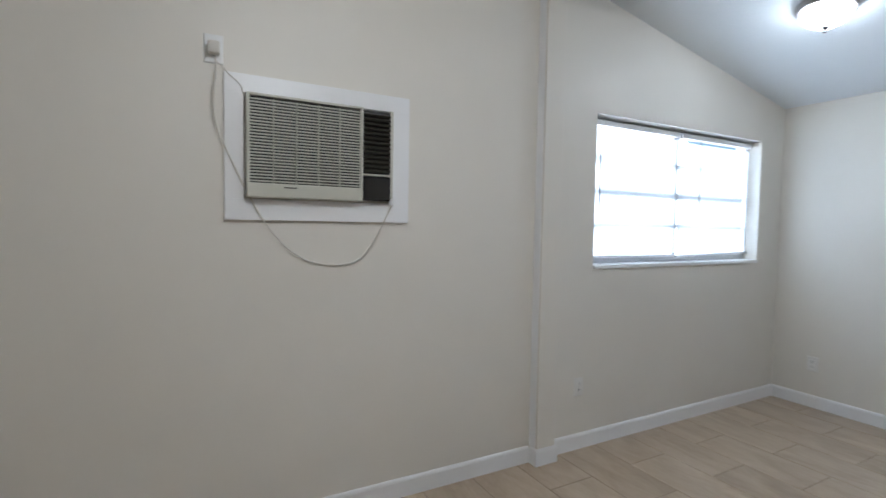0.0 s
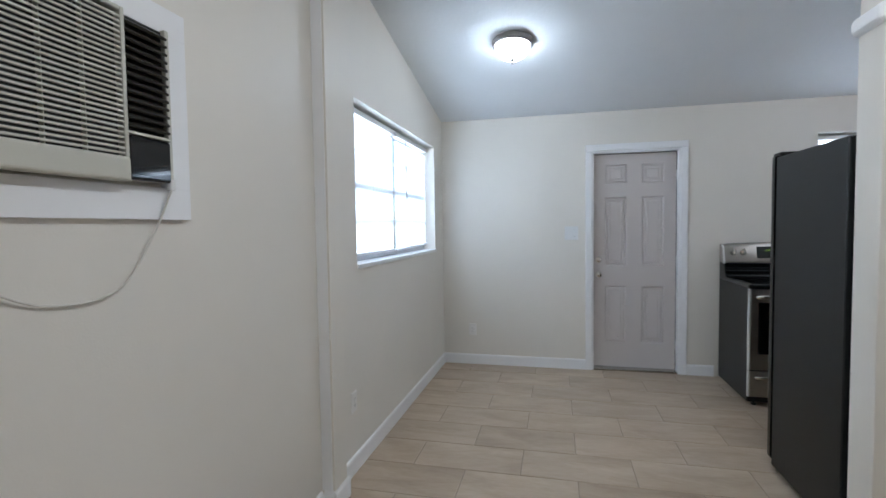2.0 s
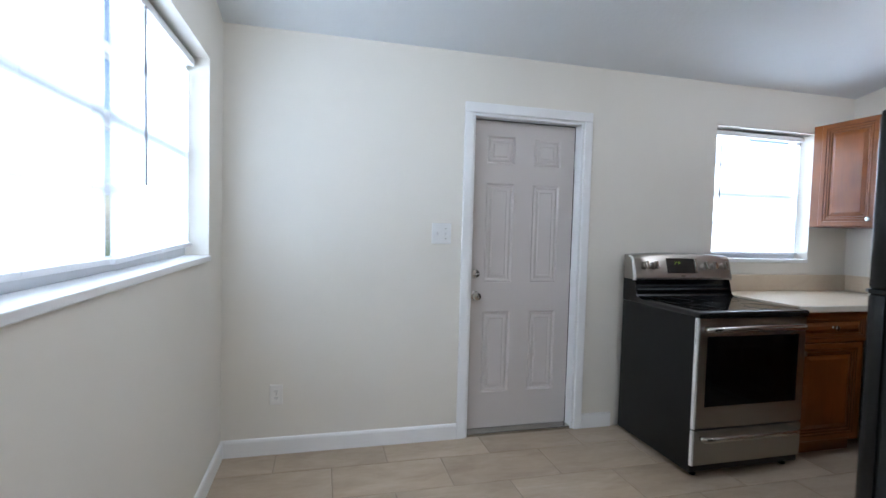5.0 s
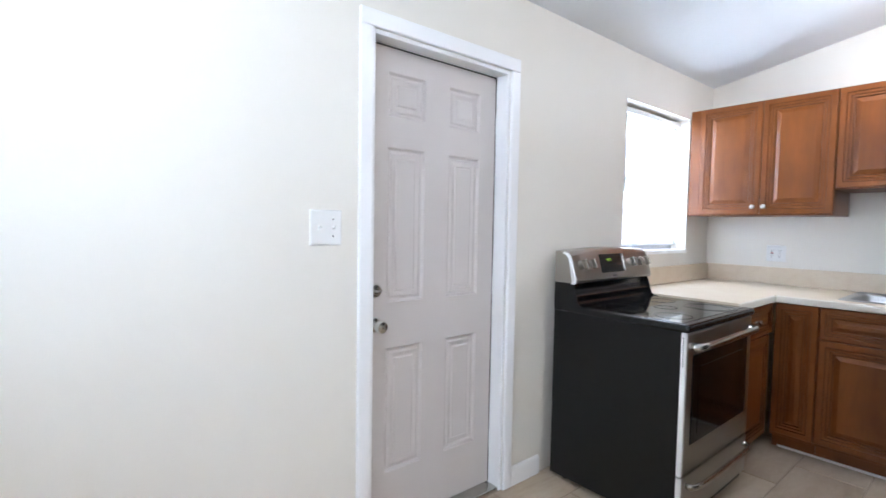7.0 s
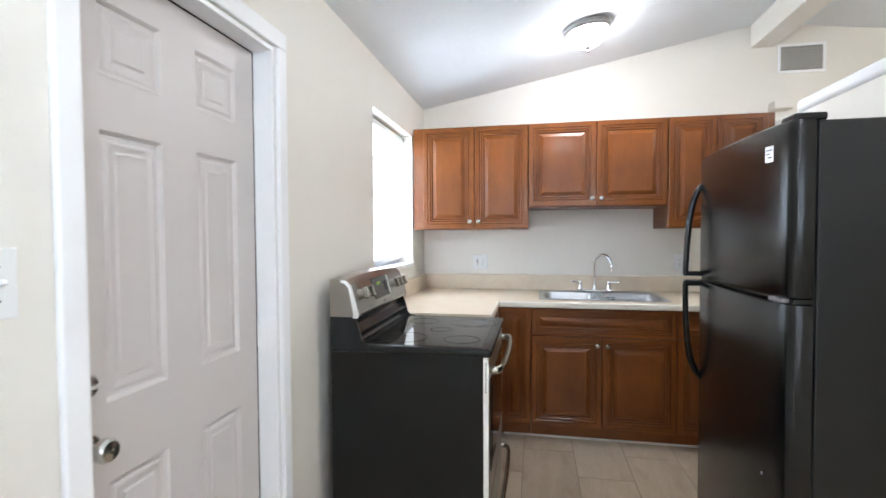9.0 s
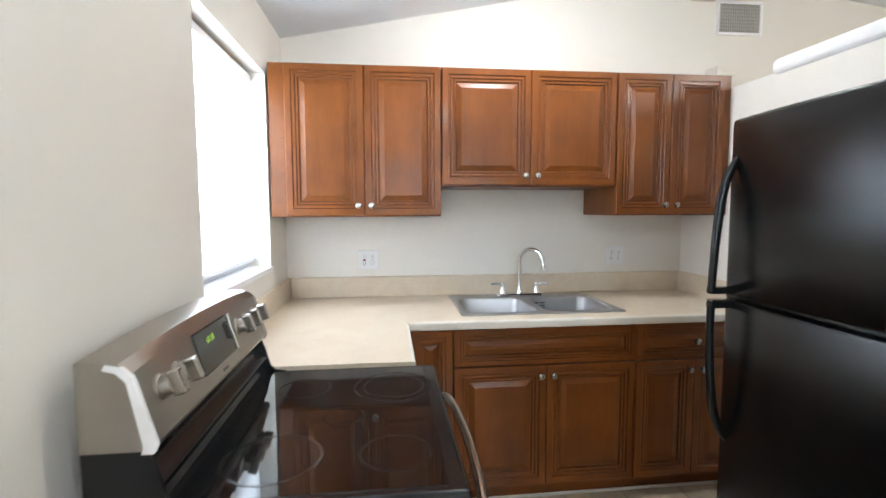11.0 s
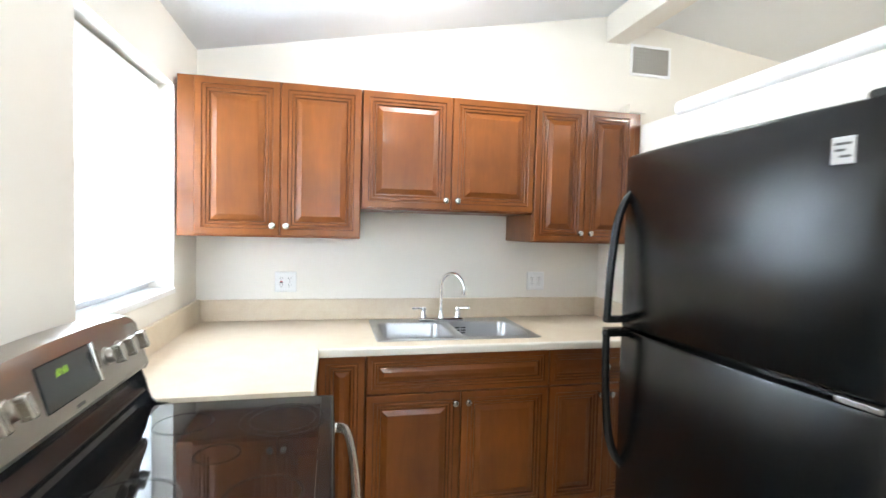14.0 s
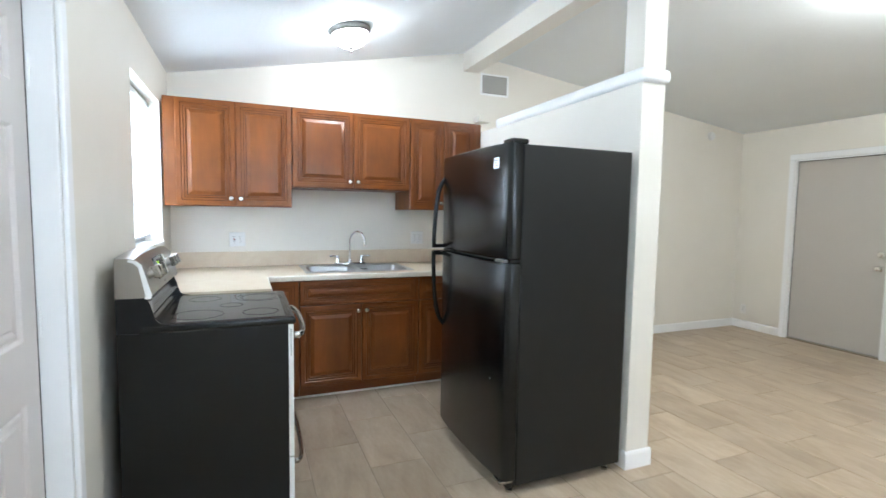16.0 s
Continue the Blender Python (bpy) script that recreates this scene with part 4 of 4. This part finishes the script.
for n_, (cx, cy, w, d) in enumerate(bowls):
    bm = bmesh.new()
    prof = [(0, 0.0), (0.006, -0.004), (0.009, -0.012), (0.016, -0.10), (0.024, -0.135), (0.045, -0.152), (0.075, -0.156)]
    prev = None
    for ins, dz in prof:
        ring = [bm.verts.new(p) for p in rounded(cx, cy, w - 2 * ins, d - 2 * ins, max(0.055 - ins * 0.3, 0.02), rim_z + dz)]
        if prev:
            for i in range(len(ring)):
                j = (i + 1) % len(ring)
                bm.faces.new((prev[i], prev[j], ring[j], ring[i]))
        prev = ring
    bm.faces.new(prev)
    bowl = smooth_part("bowl", bm, M_SINK, sink, angle=50)
    smooth_part("drain", lathe([(0, 0), (0.056, 0), (0.054, 0.003), (0.043, 0.002), (0.04, -0.004 + 0.005), (0, 0.001)], 24), M_CHROME, bowl, "chrome drain", pose(cx, cy, rim_z - 0.1555))
    if n_ == 1:
        for i in range(3):
            for k in range(2):
                part("overflow_slot", box(-0.014, 0, -0.0035, 0.014, 0.0014, 0.0035, 0.0005, 1), M_SLOT, bowl, m=pose(cx + w / 2 - 0.062 - 0.036 * k, cy - d / 2 + 0.0125, rim_z - 0.034 - 0.015 * i, -4, 0, 0))

fc = tagged(empty("faucet", pose(3.650, -1.575, rim_z)), "chrome gooseneck kitchen faucet with two lever handles", "faucet")
part("base_plate", box(-0.135, -0.026, 0, 0.135, 0.026, 0.022, 0.010, 3), M_CHROME, fc)
smooth_part("spout_base", lathe([(0, 0.02), (0.022, 0.02), (0.020, 0.034), (0.013, 0.044), (0.0115, 0.060), (0, 0.060)], 20), M_CHROME, fc)
reach = Vector((-0.62, 0.785, 0))
path = [Vector((0, 0, 0.05)), Vector((0, 0, 0.13)), Vector((0, 0, 0.205))]
R = 0.08
for k in range(1, 15):
    a = radians(180 - 12.5 * k)
    path.append(reach * (R + R * math.cos(a)) + Vector((0, 0, 0.205 + R * math.sin(a))))
path.append(path[-1] + (path[-1] - path[-2]).normalized() * 0.02)
smooth_part("spout", tube(path, 0.0105, 14, up=(0.785, 0.62, 0)), M_CHROME, fc, angle=60)
tip = path[-1]
smooth_part("aerator", tube([tip - Vector((0, 0, -0.006)), tip - Vector((0, 0, 0.022))], 0.0135, 14), M_CHROME, fc, angle=60)
for s in (-1, 1):
    smooth_part("handle_base", lathe([(0, 0.02), (0.021, 0.02), (0.019, 0.036), (0.013, 0.052), (0.012, 0.066), (0.016, 0.074), (0.014, 0.082), (0, 0.085)], 20), M_CHROME, fc, "", pose(s * 0.102, 0, 0))
    smooth_part("lever", tube([(s * 0.100, 0, 0.074), (s * 0.125, 0.004, 0.078), (s * 0.150, 0.008, 0.079), (s * 0.172, 0.011, 0.077)], [0.007, 0.006, 0.008, 0.007], 12), M_CHROME, fc, angle=60)


# ---- stove ----
def stove():
    Y0, Y1, XF, XB, H = -0.455, 0.291, 4.268, 4.935, 0.905
    st = tagged(empty("stove"), "black and stainless electric range with a glass cooktop", "stove")
    part("body", box(XF + 0.022, Y0 + 0.001, 0.03, XB, Y1 - 0.001, H - 0.022, 0.004), M_BLACK_SIDE, st, "black enamelled side panels")
    for x in (XF + 0.06, XB - 0.06):
        for y in (Y0 + 0.06, Y1 - 0.06):
            smooth_part("foot", lathe([(0, 0), (0.018, 0), (0.018, 0.008), (0.009, 0.012), (0.009, 0.032), (0, 0.032)], 14), M_RUBBER, st, "", pose(x, y, 0))
    part("cooktop_frame", box(XF - 0.010, Y0 - 0.002, H - 0.026, XB - 0.075, Y1 + 0.004, H + 0.009, 0.013, 4), M_BLACK, st)
    glass = part("cooktop_glass", box(XF + 0.03, Y0 + 0.022, H + 0.004, XB - 0.11, Y1 - 0.022, H + 0.0105, 0.002, 1), M_GLASSTOP, st, "black ceramic glass")
    for cx, cy, rs in ((4.40, 0.13, (0.075, 0.078)), (4.40, -0.265, (0.088, 0.115)), (4.66, 0.125, (0.10, 0.104)), (4.66, -0.275, (0.072, 0.075)), (4.53, -0.07, (0.05, 0.052))):
        for r in rs:
            smooth_part("burner_ring", lathe([(r - 0.0022, 0), (r + 0.0022, 0), (r + 0.0022, 0.0005), (r - 0.0022, 0.0005), (r - 0.0022, 0)], 48), M_RING, glass, "", pose(cx, cy, H + 0.0107))
    # backguard: dark riser, then an arched stainless panel leaning back
    def extruded(sec, y0, y1):
        bm = bmesh.new()
        ra = [bm.verts.new((XB + x, y0, H + z)) for x, z in sec]
        rb = [bm.verts.new((XB + x, y1, H + z)) for x, z in sec]
        for k in range(len(sec)):
            j = (k + 1) % len(sec)
            bm.faces.new((ra[k], ra[j], rb[j], rb[k]))
        bm.faces.new(ra)
        bm.faces.new(list(reversed(rb)))
        return bm

    # dark riser: a hollow under the panel, a rounded ledge, then a cove down to the cooktop
    riser = extruded([(0, -0.03), (0, 0.124), (-0.110, 0.124), (-0.098, 0.108), (-0.096, 0.086), (-0.108, 0.070), (-0.122, 0.064), (-0.127, 0.057), (-0.122, 0.049), (-0.112, 0.038), (-0.110, 0.026),
                      (-0.118, 0.015), (-0.136, 0.009), (-0.150, 0.0085), (-0.150, -0.03)], Y0 + 0.012, Y1 - 0.012)
    smooth_part("riser", riser, M_BLACK, st, angle=32)
    bm = bmesh.new()
    n = 16
    rows = []
    for i in range(n + 1):
        u = i / n
        y = Y0 + (Y1 - Y0) * u
        arch = 0.014 * (1 - (2 * u - 1) ** 2)
        zb, zt = H + 0.122, H + 0.280 + arch
        rows.append([bm.verts.new((XB - 0.118, y, zb)), bm.verts.new((XB - 0.124, y, zb + 0.012)), bm.verts.new((XB - 0.124 + 0.286 * (zt - 0.022 - zb - 0.012), y, zt - 0.022)), bm.verts.new((XB - 0.068, y, zt - 0.004)), bm.verts.new((XB - 0.046, y, zt)),
                     bm.verts.new((XB, y, zt)), bm.verts.new((XB, y, zb))])
    for a, b in zip(rows, rows[1:]):
        for k in range(7):
            j = (k + 1) % 7
            bm.faces.new((a[k], a[j], b[j], b[k]))
    bm.faces.new(rows[0])
    bm.faces.new(list(reversed(rows[-1])))
    bg = smooth_part("backguard", bm, M_STEEL, st, "brushed stainless control panel", angle=30)
    for y in (Y0, Y1 - 0.0115):
        bm = bmesh.new()
        sec = [(XB - 0.121, H + 0.118), (XB - 0.127, H + 0.132), (XB - 0.093, H + 0.254), (XB - 0.074, H + 0.272), (XB - 0.050, H + 0.277), (XB - 0.045, H + 0.268), (XB - 0.066, H + 0.262), (XB - 0.082, H + 0.246), (XB - 0.104, H + 0.132), (XB - 0.10, H + 0.118)]
        out = 0.004 if y > 0 else -0.004
        ra = [bm.verts.new((x, y + out, z)) for x, z in sec]
        rb = [bm.verts.new((x, y + out + 0.011, z)) for x, z in sec]
        for k in range(len(sec)):
            j = (k + 1) % len(sec)
            bm.faces.new((ra[k], ra[j], rb[j], rb[k]))
        bm.faces.new(ra)
        bm.faces.new(list(reversed(rb)))
        part("end_trim", bm, M_STEEL if y < 0 else M_PLASTIC, bg, "" if y < 0 else "pale silver end cap")
        cap = extruded([(0, -0.02), (0, 0.256), (-0.012, 0.264), (-0.060, 0.264), (-0.078, 0.235), (-0.104, 0.13), (-0.122, 0.085), (-0.130, 0.052), (-0.138, 0.028), (-0.152, 0.014), (-0.185, 0.009), (-0.185, -0.02)], y + 0.001, y + 0.0105)
        smooth_part("end_cap", cap, M_BLACK, bg, angle=32)
    # the leaning face: local z out of it
    lean = math.degrees(math.atan2(0.034, 0.119))
    def face(u, v):
        """u: along the panel from its south end, v: up the slope."""
        t = v / 0.124
        return Vector((XB - 0.124 + 0.034 * t - 0.0005, Y0 + u, H + 0.134 + 0.117 * t))
    def on(u, v, spin=0):
        return Matrix.Translation(face(u, v)) @ pose(0, 0, 0, 0, -90 + lean, 0) @ pose(0, 0, 0, 0, 0, spin)
    disp = part("display", box(-0.050, -0.108, -0.001, 0.050, 0.108, 0.003, 0.003), M_DISPLAY, bg, "dark clock display", on(0.390, 0.082))
    part("display_bar", box(-0.050, -0.007, -0.001, 0.050, 0.007, 0.008, 0.003), M_NICKEL, bg, "", on(0.272, 0.082))
    # four lit figures, each a few thin strokes
    for k in range(4):
        for dx, dy, a, c in ((0, 0.003, 0.007, 0.0005), (0, -0.003, 0.007, 0.0005), (0.007, 0, 0.0005, 0.003)) if k % 2 else ((0, -0.003, 0.007, 0.0005), (-0.007, 0, 0.0005, 0.003), (0.0005, 0, 0.0005, 0.003)):
            part("clock_stroke", box(dx - a, dy - c, 0.003, dx + a, dy + c, 0.0036), M_LED, disp, "green lit clock stroke" if k == 0 else "", pose(0.020, 0.044 - 0.0125 * k, 0))
    for k in range(5):
        part("key_mark", box(-0.028, -0.006 + 0, 0.003, -0.026, 0.006, 0.0034), M_RING, disp, m=pose(0, -0.06 + 0.03 * k, 0))
    for u in (0.212, 0.140, 0.060, 0.598, 0.672):
        k = smooth_part("control_knob", lathe([(0, 0), (0.025, 0), (0.024, 0.004), (0.020, 0.006), (0.019, 0.020), (0.017, 0.023), (0, 0.023)], 24), M_STEEL, bg, "stainless control knob", on(u, 0.080), 40)
        part("grip", box(-0.025, -0.009, 0.018, 0.025, 0.009, 0.044, 0.004), M_NICKEL, k, m=pose(0, 0, 0, 0, 0, 8))
    part("badge", box(-0.004, -0.018, 0, 0.004, 0.018, 0.0012, 0.0005), M_BADGE_DARK, bg, "", on(0.38, 0.012))
    # oven door
    zd0, zd1 = 0.275, H - 0.030
    dr = part("oven_door", box(XF, Y0 + 0.010, zd0, XF + 0.022, Y1 - 0.010, zd1, 0.005), M_STEEL, st, "brushed stainless oven door")
    part("oven_window_frame", box(XF - 0.003, Y0 + 0.062, zd0 + 0.12, XF + 0.004, Y1 - 0.062, zd1 - 0.095, 0.003), M_OVENGLASS, dr)
    wbm = box(XF - 0.0045, Y0 + 0.125, zd0 + 0.155, XF, Y1 - 0.125, zd1 - 0.15, 0.002, 1)
    part("oven_window", wbm, M_OVENGLASS, dr, "dark tinted oven window")
    for z, nm in ((zd1 - 0.055, "door_handle"),):
        pts = [(XF, Y0 + 0.05, z), (XF - 0.028, Y0 + 0.052, z), (XF - 0.052, Y0 + 0.12, z + 0.006), (XF - 0.062, (Y0 + Y1) / 2, z + 0.012), (XF - 0.052, Y1 - 0.12, z + 0.006), (XF - 0.028, Y1 - 0.052, z), (XF, Y1 - 0.05, z)]
        smooth_part(nm, tube(curve_points(pts, 6), 0.0125, 12, 1.3), M_NICKEL, dr, "curved satin metal handle", angle=60)
    part("edge_strip", box(XF + 0.001, Y1 - 0.0095, zd0, XF + 0.022, Y1 + 0.003, zd1 + 0.004, 0.002), M_PLASTIC, dr, "pale metal strip with vent holes")
    for k in range(13):
        part("vent_hole", box(XF + 0.009, Y1 + 0.0028, zd1 - 0.02 - 0.0095 * k, XF + 0.014, Y1 + 0.0036, zd1 - 0.0155 - 0.0095 * k), M_SLOT, dr)
    # drawer
    dw = part("drawer_front", box(XF, Y0 + 0.010, 0.075, XF + 0.022, Y1 - 0.010, zd0 - 0.008, 0.005), M_STEEL, st, "brushed stainless drawer")
    part("edge_strip", box(XF + 0.001, Y1 - 0.0095, 0.075, XF + 0.022, Y1 + 0.003, zd0 - 0.008, 0.002), M_PLASTIC, dw)
    z = zd0 - 0.05
    pts = [(XF, Y0 + 0.05, z), (XF - 0.022, Y0 + 0.052, z), (XF - 0.042, Y0 + 0.12, z + 0.004), (XF - 0.048, (Y0 + Y1) / 2, z + 0.008), (XF - 0.042, Y1 - 0.12, z + 0.004), (XF - 0.022, Y1 - 0.052, z), (XF, Y1 - 0.05, z)]
    smooth_part("drawer_handle", tube(curve_points(pts, 6), 0.010, 12, 1.3), M_NICKEL, dw, "curved satin metal handle", angle=60)
    part("plinth", box(XF + 0.04, Y0 + 0.02, 0.03, XF + 0.06, Y1 - 0.02, 0.075), M_RUBBER, st)


stove()


# ---- fridge ----
def fridge():
    Y0, Y1, X0, XD, H = -0.312, 0.534, 2.602, 3.250, 1.711
    fr = tagged(empty("fridge"), "black top-freezer fridge with curved doors against the partition", "fridge")
    part("cabinet", box(X0, Y0 + 0.004, 0.045, XD, Y1 - 0.004, H, 0.006), M_FRIDGE, fr, "black textured steel sides")
    part("toe_grille", box(XD - 0.01, Y0 + 0.03, 0.025, XD + 0.035, Y1 - 0.03, 0.072, 0.004), M_BLACK, fr)
    for y in (Y0 + 0.06, Y1 - 0.05):
        for x in (X0 + 0.06, XD + 0.01):
            smooth_part("foot", lathe([(0, 0), (0.018, 0), (0.018, 0.012), (0.008, 0.016), (0.008, 0.05), (0, 0.05)], 14), M_NICKEL, fr, "", pose(x, y, 0))

    def front(y):
        u = (y - (Y0 + Y1) / 2) / ((Y1 - Y0) / 2)
        return XD + 0.068 + 0.026 * (1 - abs(u) ** 2.6)

    def door(name, z0, z1):
        bm = bmesh.new()
        r = 0.034
        half = (Y1 - Y0) / 2
        offs = [0.0, 0.0025, 0.007, 0.014, 0.023, 0.034, 0.07, 0.12, 0.18, 0.25, 0.33]
        ys = [Y0 + o for o in offs] + [(Y0 + Y1) / 2] + [Y1 - o for o in reversed(offs)]
        sec = []
        for y in ys:
            d = min(y - Y0, Y1 - y)
            sec.append((front(y) - (r - math.sqrt(max(r * r - (r - d) ** 2, 0)) if d < r else 0), y))
        loop = [(XD + 0.008, Y0), *sec, (XD + 0.008, Y1)]
        levels = [(z0, 0.010), (z0 + 0.004, 0.003), (z0 + 0.012, 0), (z1 - 0.012, 0), (z1 - 0.004, 0.003), (z1, 0.010)]
        rings = []
        for z, ins in levels:
            rings.append([bm.verts.new((x - (ins if k not in (0, len(loop) - 1) else 0), min(max(y, Y0 + ins), Y1 - ins), z)) for k, (x, y) in enumerate(loop)])
        for a, b in zip(rings, rings[1:]):
            for k in range(len(loop)):
                j = (k + 1) % len(loop)
                bm.faces.new((a[k], a[j], b[j], b[k]))
        bm.faces.new(rings[0])
        bm.faces.new(list(reversed(rings[-1])))
        return smooth_part(name, bm, M_FRIDGE_DOOR, fr, "glossy black curved door", angle=35)

    split = 1.158
    up = door("freezer_door", split + 0.007, H + 0.008)
    low = door("fridge_door", 0.075, split - 0.007)
    part("gasket", box(XD - 0.001, Y0 + 0.012, 0.08, XD + 0.010, Y1 - 0.012, H, 0.002), M_RUBBER, fr)
    part("door_seam", box(XD + 0.008, Y0 + 0.01, split - 0.008, XD + 0.060, Y1 - 0.004, split + 0.008, 0.002), M_BLACK, fr)
    yh = Y0 + 0.050
    xb = front(yh) - 0.006
    up_pts = [(xb - 0.004, yh, 1.60), (xb + 0.022, yh, 1.565), (xb + 0.046, yh, 1.50), (xb + 0.062, yh, 1.38), (xb + 0.070, yh, 1.25), (xb + 0.072, yh, 1.185)]
    rad = [0.010, 0.014, 0.015, 0.014, 0.013, 0.013]
    def swept(pts, rad):
        c = curve_points(pts, 6)
        rr = [rad[min(int(i / 6), len(rad) - 2)] * (1 - (i % 6) / 6) + rad[min(int(i / 6) + 1, len(rad) - 1)] * (i % 6) / 6 for i in range(len(c))]
        return tube(c, rr, 12, 0.8, (0, 1, 0))
    h = smooth_part("handle", swept(up_pts, rad), M_BLACK, up, "curved glossy black handle", angle=70)
    part("handle_bracket", box(xb - 0.005, yh - 0.014, 1.170, xb + 0.082, yh + 0.014, 1.192, 0.006, 3), M_BLACK, h)
    lo_pts = [(xb + 0.072, yh, 1.130), (xb + 0.072, yh, 1.06), (xb + 0.066, yh, 0.92), (xb + 0.052, yh, 0.80), (xb + 0.026, yh, 0.725), (xb - 0.004, yh, 0.685)]
    h2 = smooth_part("handle", swept(lo_pts, list(reversed(rad))), M_BLACK, low, "curved glossy black handle", angle=70)
    part("handle_bracket", box(xb - 0.005, yh - 0.014, 1.124, xb + 0.082, yh + 0.014, 1.146, 0.006, 3), M_BLACK, h2)
    part("handle_insert", box(xb + 0.0, yh - 0.0145, 1.1465, xb + 0.080, yh + 0.0145, 1.153, 0.002, 1), M_NICKEL, h2, "grey trim between the handles")
    part("hinge_cover", box(XD - 0.03, Y1 - 0.10, H + 0.001, XD + 0.062, Y1 - 0.012, H + 0.026, 0.008, 3), M_BLACK, fr)
    part("middle_hinge", box(XD + 0.01, Y1 - 0.11, split - 0.006, XD + 0.085, Y1 - 0.03, split + 0.006, 0.002), M_PEWTER, fr)
    part("bottom_hinge", box(XD + 0.005, Y1 - 0.09, 0.058, XD + 0.080, Y1 - 0.02, 0.073, 0.003), M_NICKEL, fr)
    yb = 0.415
    bd = part("badge", box(-0.0008, -0.020, -0.026, 0.003, 0.020, 0.026, 0.001), M_BADGE, up, "small grey square badge", pose(front(yb) - 0.0006, yb, 1.628, 0, 0, 10))
    for k, (a, b) in enumerate(((-0.014, 0.014), (-0.014, 0.004), (-0.006, 0.014))):
        part("badge_bar", box(0.003, a, 0.010 - 0.012 * k, 0.0036, b, 0.015 - 0.012 * k), M_BADGE_DARK, bd)
    part("lock_screw", lathe([(0, 0), (0.006, 0), (0.005, 0.003), (0, 0.003)], 12), M_PEWTER, low, "", pose(front(0.40), 0.40, 0.56, 0, 90, 0))


fridge()


# ---- floor tiles, one by one ----
TX, TY, GAP = 0.3065, 0.612, 0.005


def tile_mesh(x0, y0, x1, y1):
    bm = bmesh.new()
    e = 0.0018
    lo = [bm.verts.new((x, y, -0.004)) for x, y in ((x0, y0), (x1, y0), (x1, y1), (x0, y1))]
    mid = [bm.verts.new((x, y, -e)) for x, y in ((x0, y0), (x1, y0), (x1, y1), (x0, y1))]
    hi = [bm.verts.new((x, y, 0)) for x, y in ((x0 + e, y0 + e), (x1 - e, y0 + e), (x1 - e, y1 - e), (x0 + e, y1 - e))]
    for a, b in ((lo, mid), (mid, hi)):
        for k in range(4):
            j = (k + 1) % 4
            bm.faces.new((a[k], a[j], b[j], b[k]))
    bm.faces.new(hi)
    return bm


tile_data = {}
ix = 0
x = 3.853 - TX * 17
while x < EAST:
    y = 2.172 - TY * 7 + (TY / 2 if ix % 2 == 0 else 0)
    while y < AC_WALL:
        a0, a1 = max(x + GAP / 2, WEST), min(x + TX - GAP / 2, EAST)
        b0, b1 = max(y + GAP / 2, SOUTH), min(y + TY - GAP / 2, AC_WALL)
        if a1 - a0 > 0.01 and b1 - b0 > 0.01:
            cx, cy = (a0 + a1) / 2, (b0 + b1) / 2
            key = (round(a1 - a0, 3), round(b1 - b0, 3))
            at = pose(cx, cy, random.uniform(-0.0004, 0.0003))
            if key in tile_data:
                ob = new("tile", tile_data[key])
                ob.parent = floor
                ob.matrix_basis = at
            else:
                ob = part("tile", tile_mesh(a0 - cx, b0 - cy, a1 - cx, b1 - cy), M_TILE, floor, m=at)
                tile_data[key] = ob.data
        y += TY
    x += TX
    ix += 1
